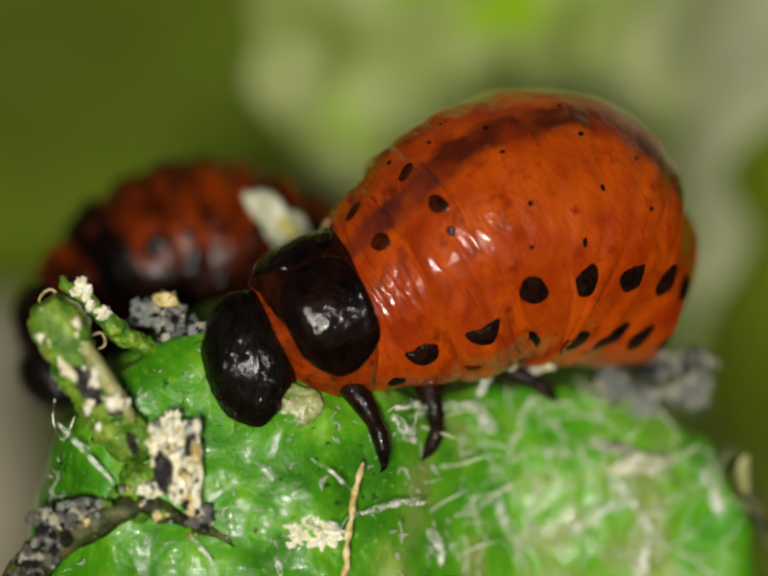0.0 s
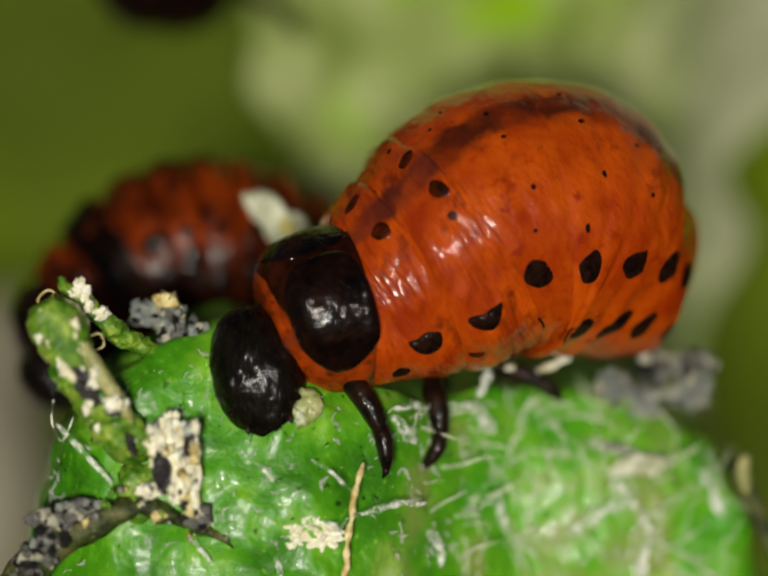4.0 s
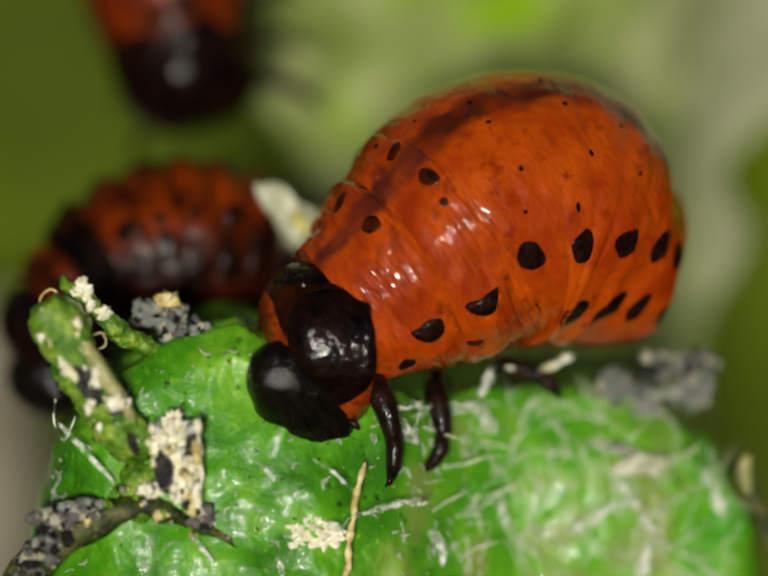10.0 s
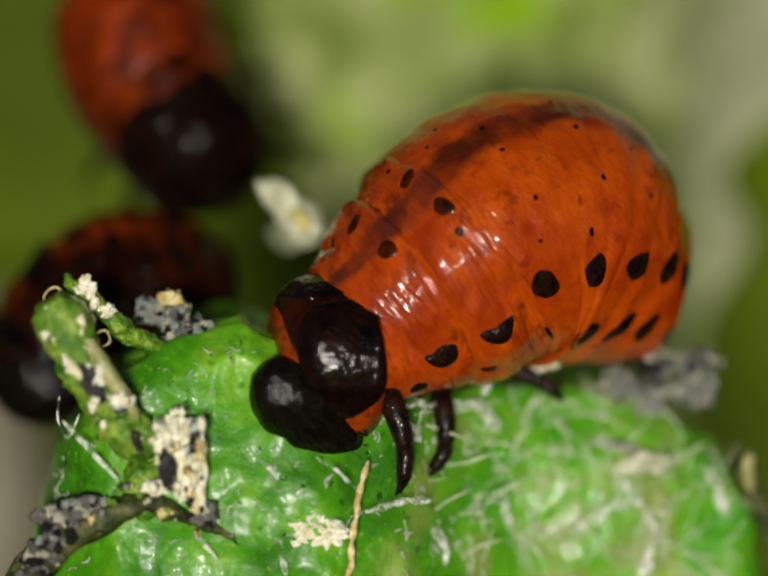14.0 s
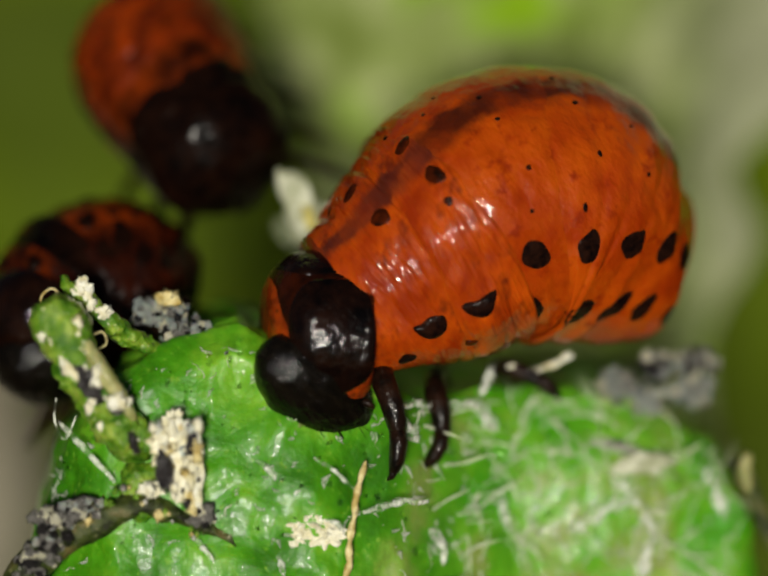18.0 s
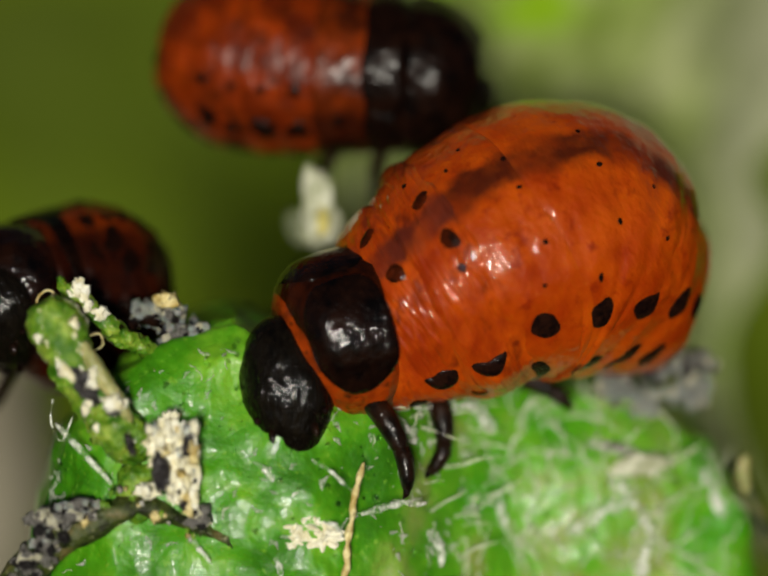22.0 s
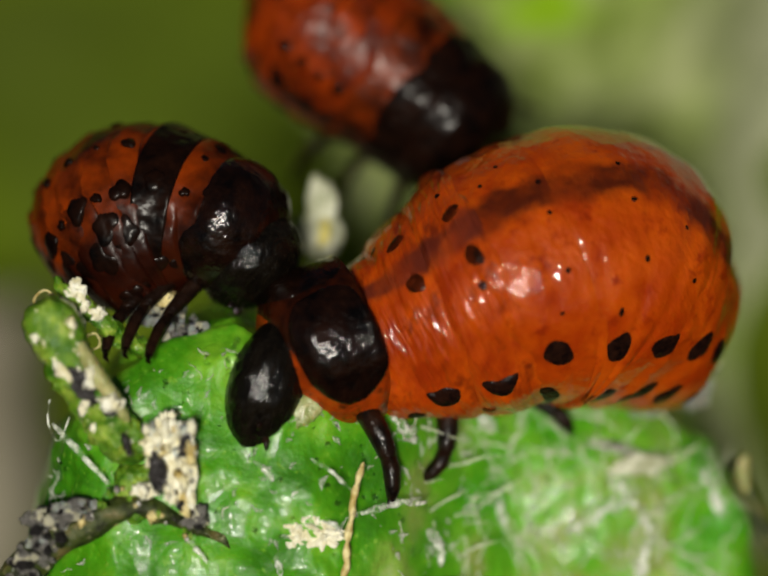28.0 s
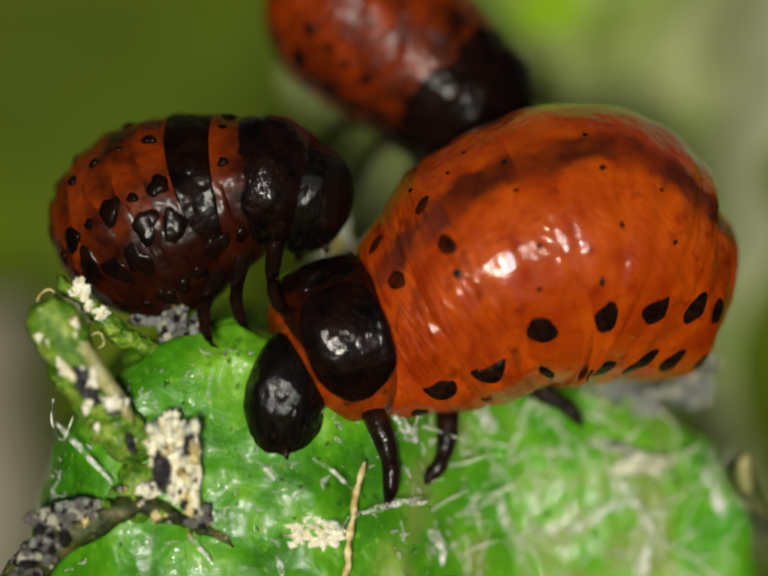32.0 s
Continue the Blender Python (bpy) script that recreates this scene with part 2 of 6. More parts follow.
# ---- shapes ----
def part(name, bm, material, parent=None, label="", at=None, flat=False):
    """Links a bmesh drawn in millimetres as one mesh object."""
    bmesh.ops.recalc_face_normals(bm, faces=bm.faces)
    for v in bm.verts:
        v.co *= MM
    me = bpy.data.meshes.new(name)
    bm.to_mesh(me)
    bm.free()
    me.materials.append(material)
    if not flat:
        me.shade_smooth()
    ob = new(name, me)
    if parent:
        ob.parent = parent
    if at is not None:
        ob.matrix_basis = at
    if label:
        tagged(ob, label)
    return ob


def T(p):
    return Matrix.Translation(Vector(p) * MM)


def rough(p, size, amount, seed=0.0):
    """An uneven offset for a point, millimetres."""
    q = Vector(p) / size + Vector((seed, seed * 1.7, -seed))
    return Vector(noise.noise_vector(q)) * amount


def tube(points, radii, sides=8, bm=None, wobble=0.0, seed=0.0):
    """A round rod through points, with a radius at each, closed and rounded at its ends."""
    bm = bm or bmesh.new()
    P = [Vector(p) for p in points]
    rings = []
    ref = Vector((0.13, 0.9, 0.31))
    for i, p in enumerate(P):
        t = (P[min(i + 1, len(P) - 1)] - P[max(i - 1, 0)]).normalized()
        a = t.cross(ref).normalized()
        b = t.cross(a)
        ring = []
        for k in range(sides):
            w = 2 * math.pi * k / sides
            q = p + (a * math.cos(w) + b * math.sin(w)) * radii[i]
            if wobble:
                q += rough(q, 0.25, wobble, seed)
            ring.append(bm.verts.new(q))
        rings.append(ring)
    for r0, r1 in zip(rings, rings[1:]):
        for k in range(sides):
            bm.faces.new((r0[k], r0[(k + 1) % sides], r1[(k + 1) % sides], r1[k]))
    for ring, p, q, r in ((rings[0], P[0], P[1], radii[0]), (rings[-1], P[-1], P[-2], radii[-1])):
        tip = bm.verts.new(p + (p - q).normalized() * r * 0.7)
        for k in range(sides):
            bm.faces.new((ring[k], ring[(k + 1) % sides], tip))
    return bm


def smooth_line(points, n):
    P = [(*p, 0.0) for p in points]
    return [tuple(along(P, i / (n - 1))[0]) for i in range(n)]


def lump(centre, size, uneven=0.2, grain=0.4, seed=0.0, bm=None, detail=3):
    """A rough pebble-like body."""
    bm = bm or bmesh.new()
    made = bmesh.ops.create_icosphere(bm, subdivisions=detail, radius=1.0)["verts"]
    c = Vector(centre)
    for v in made:
        d = v.co.copy()
        k = 1 + noise.fractal(d / grain * 0.5 + Vector((seed, 3.1 * seed, seed * 0.7)), 1.0, 2.0, 3) * uneven
        v.co = c + Vector((d.x * size[0], d.y * size[1], d.z * size[2])) * k
    return bm


def shard(centre, w, h, turn, lean, thick=0.05, seed=0):
    """A ragged, chipped flake with thickness and an uneven face."""
    rn = random.Random(seed)
    bm = bmesh.new()
    n = 22
    m = pose(0, 0, 0, lean, 0, 0)
    c, s = math.cos(radians(turn)), math.sin(radians(turn))
    edge = [rn.uniform(0.72, 1.18) for _ in range(n)]
    loops = []
    for lev in (0.3, 0.62, 0.9, 1.0, 0.95):
        loop = []
        for k in range(n):
            a = 2 * math.pi * k / n
            rr = lev * (edge[k] if lev > 0.5 else 1.0)
            x, z = w * rr * math.cos(a), h * rr * math.sin(a)
            p = m @ Vector((x * c - z * s, 0, x * s + z * c))
            q = Vector(centre) + p
            dy = rough(q, 0.16, 0.07, seed).y - 0.05 * (1 - lev)
            if len(loops) == 4:
                dy = thick
            elif lev == 1.0:
                dy += 0.04
            loop.append(bm.verts.new(q + Vector((0, dy, 0))))
        loops.append(loop)
    for fr, to in zip(loops, loops[1:]):
        for k in range(n):
            bm.faces.new((fr[k], fr[(k + 1) % n], to[(k + 1) % n], to[k]))
    bm.faces.new(loops[0])
    bm.faces.new(loops[-1])
    return bm


def along(P, f):
    """Point, way and radius on a smooth line through P (rows x, y, z, radius) at the fraction f of its length."""
    P = np.asarray(P, float)
    L = np.concatenate([[0], np.cumsum(np.linalg.norm(np.diff(P[:, :3], axis=0), axis=1))])
    G = np.gradient(P, L, axis=0)
    x = min(max(f, 0), 1) * L[-1]
    i = min(int(np.searchsorted(L, x, side="right")) - 1, len(L) - 2)
    h = L[i + 1] - L[i]
    t = (x - L[i]) / h
    p = ((1 + 2 * t) * (1 - t) ** 2 * P[i] + t * (1 - t) ** 2 * h * G[i]
         + t * t * (3 - 2 * t) * P[i + 1] + t * t * (t - 1) * h * G[i + 1])
    v = (6 * t * (t - 1) * (P[i] - P[i + 1]) / h + (1 - t) * (1 - 3 * t) * G[i] + t * (3 * t - 2) * G[i + 1])[:3]
    return p[:3], v / np.linalg.norm(v), max(p[3], 0.0)


def skin(P, up, f, a, creases=(), lobes=()):
    """A point on a larva's skin: f from front to tail, a degrees from the back's middle line."""
    c, t, r = along(P, f)
    d = np.asarray(up, float) - t * np.dot(up, t)
    d /= np.linalg.norm(d)
    s = np.cross(t, d)
    w = math.radians(a)
    for fc in creases:
        r *= 1 - 0.010 * math.exp(-((f - fc) / 0.012) ** 2)
    for fc, high in lobes:
        r *= 1 + high * math.exp(-((f - fc) / 0.040) ** 2 - ((abs(a) - 94) / 20) ** 2)
    r *= 1 + 0.018 * math.exp(-((abs(a) - 98) / 14) ** 2) - 0.012 * math.exp(-((abs(a) - 75) / 9) ** 2) + 0.045 * math.exp(-((abs(a) - 122) / 16) ** 2)
    return c + r * (math.cos(w) * d + math.sin(w) * s)


def ring_piece(P, up, f0, f1, centre, creases=(), rings=26, sides=56, tuck=(0.14, 0.14), sink=0.16, uneven=0.02, seed=0.0, grow=1.0, lobes=()):
    """One rigid stretch of a larva's body; its ends dip in so that it slides under its neighbours."""
    bm = bmesh.new()
    loops = []
    for i in range(rings):
        x = i / (rings - 1)
        f = f0 + (f1 - f0) * x
        k = grow
        if tuck[0] and x < tuck[0]:
            k = grow - sink * (1 - x / tuck[0]) ** 2
        if tuck[1] and x > 1 - tuck[1]:
            k = grow - sink * ((x - 1 + tuck[1]) / tuck[1]) ** 2
        c = along(P, f)[0]
        loop = []
        for j in range(sides):
            p = c + (skin(P, up, f, 360 * j / sides if 2 * j <= sides else 360 * j / sides - 360, creases, lobes) - c) * k
            q = Vector(p)
            q += rough(q, 0.55, uneven, seed) + rough(q, 0.22, uneven * 0.35, seed)
            loop.append(bm.verts.new(q - Vector(centre)))
        loops.append(loop)
    uv = bm.loops.layers.uv.new("body")            # along the body, round the body
    for i, (a, b) in enumerate(zip(loops, loops[1:])):
        u0, u1 = (f0 + (f1 - f0) * k / (rings - 1) for k in (i, i + 1))
        for j in range(sides):
            face = bm.faces.new((a[j], a[(j + 1) % sides], b[(j + 1) % sides], b[j]))
            for corner, (u, v) in zip(face.loops, ((u0, j), (u0, j + 1), (u1, j + 1), (u1, j))):
                corner[uv].uv = (u, v / sides)
    for loop in (loops[0], loops[-1]):
        bm.faces.new(loop)
    bmesh.ops.remove_doubles(bm, verts=bm.verts, dist=0.0005)
    return bm


def patch(P, up, f, a, half_f, half_a, centre, proud=0.012, bend=0.0, n=30, uneven=0.12, seed=0):
    """A slightly raised plate on the skin; half sizes in millimetres along and round the body; bend makes it a crescent."""
    rnd = random.Random(seed)
    L = sum(np.linalg.norm(np.diff(np.asarray(P)[:, :3], axis=0), axis=1))
    r = max(along(P, f)[2], 0.2)
    bm = bmesh.new()
    ph = [rnd.uniform(0, 6.28) for _ in range(3)]
    wob = [1 + uneven * (0.6 * math.sin(2 * w + ph[0]) + 0.5 * math.sin(3 * w + ph[1]) + 0.3 * math.sin(5 * w + ph[2])) for w in (2 * math.pi * k / n for k in range(n))]
    loops = []
    for lev, lift in ((0.0, 1.6), (0.5, 1.45), (0.85, 1.0), (1.0, -0.5)):
        loop = []
        for k in range(n if lev else 1):
            w = 2 * math.pi * k / n
            x, y = lev * wob[k] * math.cos(w) * half_f, lev * wob[k] * math.sin(w) * half_a
            y += bend * (x / half_f) ** 2
            ff, aa = min(max(f + x / L, 0.002), 0.998), a + math.degrees(y / r)
            c = along(P, ff)[0]
            p = skin(P, up, ff, aa)
            p = p + (p - c) / max(np.linalg.norm(p - c), 1e-6) * proud * lift
            loop.append(bm.verts.new(Vector(p) - Vector(centre)))
        loops.append(loop)
    for k in range(n):
        j = (k + 1) % n
        bm.faces.new((loops[0][0], loops[1][k], loops[1][j]))
        for u, v in zip(loops[1:], loops[2:]):
            bm.faces.new((u[k], u[j], v[j], v[k]))
    return bm


def facing(ob):
    """Which way a sheet must thicken so that its front stays where it is."""
    return -1 if sum(p.normal.y for p in ob.data.polygons) < 0 else 1


def thing(name, base, label, category, group="", kind=""):
    ob = new(name)
    ob.empty_display_size = 0.001
    ob.matrix_world = TILT @ T(base)
    return tagged(ob, label, category, group, kind)


# ---- the leaf in front ----
def ease(x, a, b):
    x = min(max((x - a) / (b - a), 0.0), 1.0)
    return x * x * (3 - 2 * x)


LEAF_BASE = (-0.03, 1.00, -4.57)
RIM = [(-6.10, 0.00, -5.45), (-5.42, 0.00, -3.23), (-5.25, 0.00, -2.50), (-5.01, 0.00, -2.12), (-4.16, 0.00, -1.24), (-3.47, 0.00, -0.86), (-2.40, 0.00, -0.51), (-1.41, 0.00, -1.01), (-0.49, 0.00, -1.55),
       (0.51, 0.00, -1.79), (1.65, 0.00, -1.71), (3.18, 0.00, -1.62), (3.95, 0.00, -1.74), (4.87, 0.00, -2.31), (5.40, 0.00, -2.66), (5.79, 0.00, -3.61), (6.24, 0.00, -5.45)]


def rim(x):
    return float(np.interp(x, [p[0] for p in RIM], [p[2] for p in RIM]))


def set_back(p):
    """The leaf falls away from the viewer behind the larva's middle."""
    p = Vector(p)
    d = 1.0 * ease(p.x, -1.2, 2.6)
    k = (60 + p.y + d) / (60 + p.y)
    return Vector((p.x * k, p.y + d, p.z * k))


def leaf_point(x, b):
    """On the leaf's skin: b from 0 (below the view) to 1 (its rim), on to 2 (back over its upper side)."""
    d = 0.15 + 1.55 * ease(x, -1.2, 2.6) + 0.5 * ease(x, 3.5, 6.0) + 0.9 * ease(-x, 4.2, 5.6)
    top = rim(x)
    if b <= 1:
        z = -6.6 + (top + 6.6) * b
        d += 1.5 * max(b - 0.9, 0) ** 1.2 * 3 - 0.35 * math.sin(math.pi * min(b, 1)) + (1 - b) * 0.1
        p = Vector((x, d, z))
    else:
        d += 0.28 + 3.6 * (b - 1)
        p = Vector((x, d, top + 0.35 * (b - 1)))
    p += rough(p, 1.1, 0.20, 2.0) + rough(p, 0.42, 0.065, 5.0) + rough(p, 0.16, 0.022, 7.0)
    return set_back(p)


def leaf_sheet(x0, x1, nx, nb, base):
    bm = bmesh.new()
    g = []
    for i in range(nx + 1):
        x = x0 + (x1 - x0) * i / nx
        g.append([bm.verts.new(leaf_point(x, 2.0 * j / nb) - Vector(base)) for j in range(nb + 1)])
    for i in range(nx):
        for j in range(nb):
            bm.faces.new((g[i][j], g[i + 1][j], g[i + 1][j + 1], g[i][j + 1]))
    return bm


leaf = thing("leaf", LEAF_BASE, "bright green wet chewed leaf with glassy hairs and crusts", "leaf")
LEAF_ORIGIN = Vector(LEAF_BASE)
ob = part("blade", leaf_sheet(-5.7, 6.6, 230, 130, LEAF_BASE), leaf_material(), leaf)
so = ob.modifiers.new("thick", "SOLIDIFY")
so.thickness, so.offset = 0.12 * MM, facing(ob)


# ---- the leaves behind ----
def sheet(name, base, label, point, n, m):
    """A large uneven leaf; point gives its surface from two fractions."""
    t = thing(name, base, label, "leaf", "leaves behind")
    bm = bmesh.new()
    g = [[bm.verts.new(point(i / n, j / n) - Vector(base)) for j in range(n + 1)] for i in range(n + 1)]
    for i in range(n):
        for j in range(n):
            bm.faces.new((g[i][j], g[i + 1][j], g[i + 1][j + 1], g[i][j + 1]))
    ob = part("blade", bm, m, t)
    so = ob.modifiers.new("thick", "SOLIDIFY")
    so.thickness, so.offset = 0.3 * MM, facing(ob)
    return t


def downy_point(u, v):
    """Pale leaf: its edge runs slantwise behind the larvae."""
    z = -13 + 28 * v
    x0 = -1.95 - 0.34 * (z - 3.0) + 0.25 * math.sin(1.3 * z) + 0.12 * math.sin(3.1 * z)
    x1 = 6.25 + 0.3 * math.sin(1.1 * z) + 1.4 * max(z - 2.2, 0)
    p = Vector((x0 + (x1 - x0) * u, 9.8 + 1.1 * (1 - u) ** 6 + 2.4 * ease(u, 0.45, 1.0), z))
    return p + rough(p, 2.2, 0.5, 8.0) + rough(p, 0.8, 0.20, 3.0)


def green_point(u, v):
    p = Vector((-26 + 52 * u, 27 + 3 * math.sin(3 * u), -24 + 46 * v))
    return p + rough(p, 6.0, 1.4, 2.0)


DOWNY = mat("downy_leaf", (0.135, 0.18, 0.032), (0.36, 0.40, 0.18), 1.5, 0.7, 0.2, 0.5, 0.0, 0.0, mid=(0.22, 0.275, 0.078), fine=(2.4, (0.20, 0.36, 0.006), 0.55), spec=0.15)
SHADY = mat("shady_leaf", (0.047, 0.070, 0.002), (0.118, 0.175, 0.003), 9.0, 0.6, 0.3, 2.0, 0.0, 0.0, mid=(0.076, 0.115, 0.0025), spec=0.08, fine=(14.0, (0.085, 0.105, 0.006), 0.56))
# light on the leaf's right side, tinted into its colour
lit_edge(DOWNY, (0.28, 0.295, 0.18), 0.9, 2.4)
DOWNY_AT, SHADY_AT = (4.0, 10.5, -9.0), (0.0, 27.0, -18.0)
downy_leaf = sheet("background_leaf", DOWNY_AT, "pale green downy leaf behind the larvae", downy_point, 90, DOWNY)
rnd = random.Random(31)
veins = [[(0.0 + 0.02 * k, 0.30), (0.5, 0.42), (1.0, 0.50)] for k in range(1)] + [[(0.12 + 0.2 * k, 0.33 + 0.035 * k), (0.2 + 0.2 * k, 0.55), (0.34 + 0.2 * k, 0.85)] for k in range(4)]
for line in veins:
    pts = [downy_point(float(np.interp(q, (0, 0.5, 1), [a for a, _ in line])), float(np.interp(q, (0, 0.5, 1), [b for _, b in line]))) - Vector(DOWNY_AT) for q in np.linspace(0, 1, 24)]
    part("vein", tube(pts, [0.16 - 0.004 * k for k in range(24)], 8), DOWNY, downy_leaf)
def dry_point(u, v):
    """Grey withered leaf, low down: only its edge comes into view."""
    z = -22 + 21.5 * v
    p = Vector((-24 + (16.4 + 0.3 * math.sin(z) + 0.05 * z) * u, 23 + 1.5 * math.sin(2 * u), z))
    return p + rough(p, 4.0, 0.5, 6.0)


DRY_AT = (-12.0, 23.0, -18.0)
sheet("background_leaf", DRY_AT, "grey withered leaf far behind the larvae", dry_point, 30, mat("withered_leaf", (0.14, 0.125, 0.085), (0.25, 0.23, 0.17), 5.0, 0.7, 0.2, 1.5, spec=0.15))
sheet("background_leaf", SHADY_AT, "dark green leaf far behind the larvae", green_point, 60, SHADY)


# ---- the large larva ----
BACK = [
    (-1.750, 0.750, -0.860, 1.190),
    (-0.980, 0.910, -0.470, 1.300),
    (-0.456, 1.028, -0.327, 1.359),
    (0.049, 1.150, -0.078, 1.623),
    (0.733, 1.294, 0.300, 1.888),
    (1.394, 1.456, 0.765, 2.078),
    (2.037, 1.702, 1.036, 2.162),
    (2.719, 2.047, 0.999, 2.208),
    (3.483, 2.442, 0.643, 1.960),
    (4.052, 2.712, 0.387, 1.623),
    (4.465, 2.897, 0.358, 1.169),
    (4.688, 3.006, 0.313, 0.638),
    (4.757, 3.049, 0.289, 0.000),
]
UP = (0, -0.68, 0.733)
FRONT = (0.405, 0.655)
REAR = (0.54, 1.0)
META = (0.280, 0.475)
MESO = (0.125, 0.345)
PRO = (0.0, 0.205)
FRONT_F, REAR_F, META_F, MESO_F = 0.465, 0.68, 0.38, 0.24      # where each piece is held
CREASES = (0.43, 0.50, 0.57, 0.64, 0.71, 0.78, 0.85)

BIG_BASE = (1.69, 1.50, -1.35)
big = thing("large_larva", BIG_BASE, "glossy orange-red beetle larva with black spots, feeding on the leaf", "larva", "beetle larvae")
BIG_AT = Vector(BIG_BASE)


def centre_of(r):
    return Vector(along(BACK, (r[0] + r[1]) / 2)[0])


def home(c):
    return T(Vector(c) - BIG_AT)


front_c, rear_c, meta_c, meso_c = (Vector(along(BACK, f)[0]) for f in (FRONT_F, REAR_F, META_F, MESO_F))
pro_c = centre_of(PRO)
TREES = {}


def body_part(name, span, c, creases, rings, tuck, sink, uneven, seed, grow, material, lobes=()):
    """One ring of the large larva; its skin is kept for the spots that lie on it."""
    bm = ring_piece(BACK, UP, *span, c, creases, rings, 88, tuck, sink, uneven, seed, grow, lobes)
    bmesh.ops.recalc_face_normals(bm, faces=bm.faces)
    tree = BVHTree.FromBMesh(bm)
    ob = part(name, bm, material, big, "", home(c))
    TREES[ob.name] = (tree, c)
    return ob


abdomen = body_part("abdomen", FRONT, front_c, CREASES, 52, (0.115, 0.34), 0.05, 0.03, 0.0, 1.0, ORANGE)
rear = body_part("abdomen_tail", REAR, rear_c, CREASES, 90, (0.10, 0), 0.035, 0.03, 0.0, 1.008, ORANGE)
metathorax = body_part("metathorax", META, meta_c, (0.34, 0.40), 40, (0.30, 0.22), 0.16, 0.05, 4.0, 1.008, FOLDED, ((0.362, 0.06),))
mesothorax = body_part("mesothorax", MESO, meso_c, (0.19, 0.25), 40, (0.28, 0.25), 0.16, 0.05, 7.0, 1.0, FOLDED, ((0.245, 0.07), (0.19, 0.04)))
pronotum = part("pronotum", ring_piece(BACK, UP, *PRO, pro_c, (), 34, 72, (0.38, 0.2), 0.36, 0.02, 9.0), COLLAR, big, "amber collar with a black shield", home(pro_c))


def shield(P, up, f0, f1, a0, a1, c, proud, span=PRO, power=2.4):
    """The hard dark plate over the collar's back and flanks."""
    bm = bmesh.new()
    n, m = 18, 44
    g = []
    for i in range(n + 1):
        row = []
        for j in range(m + 1):
            x, y = 2 * i / n - 1, 2 * j / m - 1
            q = math.sqrt(max(1 - abs(y) ** power, 0.0))
            f = (f0 + f1) / 2 + (f1 - f0) / 2 * x * q
            a = (a0 + a1) / 2 + (a1 - a0) / 2 * y
            s = min(max((f - span[0]) / (span[1] - span[0]), 0), 1) if span else 1.0
            k = 1 - 0.36 * (1 - s / 0.38) ** 2 if s < 0.38 else 1.0
            mid = along(P, f)[0]
            p = skin(P, up, f, a)
            edge = 1 if max(abs(x), abs(y)) < 0.97 else -1.5
            p = mid + (p - mid) * k
            p = p + (p - mid) / np.linalg.norm(p - mid) * proud * edge
            row.append(bm.verts.new(Vector(p) - c))
        g.append(row)
    for i in range(n):
        for j in range(m):
            bm.faces.new((g[i][j], g[i + 1][j], g[i + 1][j + 1], g[i][j + 1]))
    bmesh.ops.remove_doubles(bm, verts=bm.verts, dist=0.001)
    return bm


plate = part("shield", shield(BACK, UP, 0.008, 0.196, -150, 96, pro_c, 0.02), AMBER, pronotum, "shiny brown-black shield")
for a0, a1 in ((-148, 0), (1, 92)):
    part("lobe", shield(BACK, UP, 0.018, 0.194, a0, a1, pro_c, 0.034, PRO, 3.4), PLATE, plate, "shiny black lobe")


def spot_on(host, f, a, w, h, turn=0.0, bend=0.0, point=0.0, tint=SPOT, mirror=True, proud=0.012, seed=0):
    """A dark, slightly raised spot that follows the skin: half width w and half height h (mm); point draws its upper end out, bend makes a crescent."""
    tree, c = TREES[host.name]
    rn = random.Random(int(f * 999) + int(a) + seed)
    ph = [rn.uniform(0, 6.28) for _ in range(3)]
    for side in ((1, -1) if mirror else (1,)):
        axis = Vector(along(BACK, f)[0])
        p0 = Vector(skin(BACK, UP, f, a * side))
        out = (p0 - axis).normalized()
        e1 = Vector(along(BACK, f)[1])
        e1 = (e1 - out * e1.dot(out)).normalized()
        e2 = out.cross(e1)
        if e2.z < 0:
            e2 = -e2
        n, cs, sn = 28, math.cos(radians(turn)), math.sin(radians(turn))
        bm = bmesh.new()
        loops = []
        for lev, lift in ((0.0, 1.3), (0.45, 1.2), (0.8, 0.9), (1.0, -0.6)):
            loop = []
            for k in range(n if lev else 1):
                q = 2 * math.pi * k / n
                wob = 1 + 0.07 * math.sin(2 * q + ph[0]) + 0.06 * math.sin(3 * q + ph[1]) + 0.035 * math.sin(5 * q + ph[2])
                x, y = lev * wob * math.cos(q), lev * wob * math.sin(q)
                if point:
                    x *= 1 - point * 0.5 * (y + abs(y))
                    y *= 1 + 0.35 * point * (y > 0)
                x, y = x * w, y * h + bend * x * x
                at = p0 + e1 * (x * cs - y * sn) + e2 * (x * sn + y * cs)
                hit, normal, _, _ = tree.ray_cast(at + out * 0.9 - c, -out, 2.5)
                if hit is None or (hit + c - at).length > 0.3:
                    hit, normal = tree.find_nearest(at - c)[:2]
                if normal.dot(out) < 0:
                    normal = -normal
                loop.append(bm.verts.new(hit + normal * proud * lift))
            loops.append(loop)
        for k in range(n):
            j = (k + 1) % n
            bm.faces.new((loops[0][0], loops[1][k], loops[1][j]))
            for u, v in zip(loops[1:], loops[2:]):
                bm.faces.new((u[k], u[j], v[j], v[k]))
        part("spot", bm, tint, host)


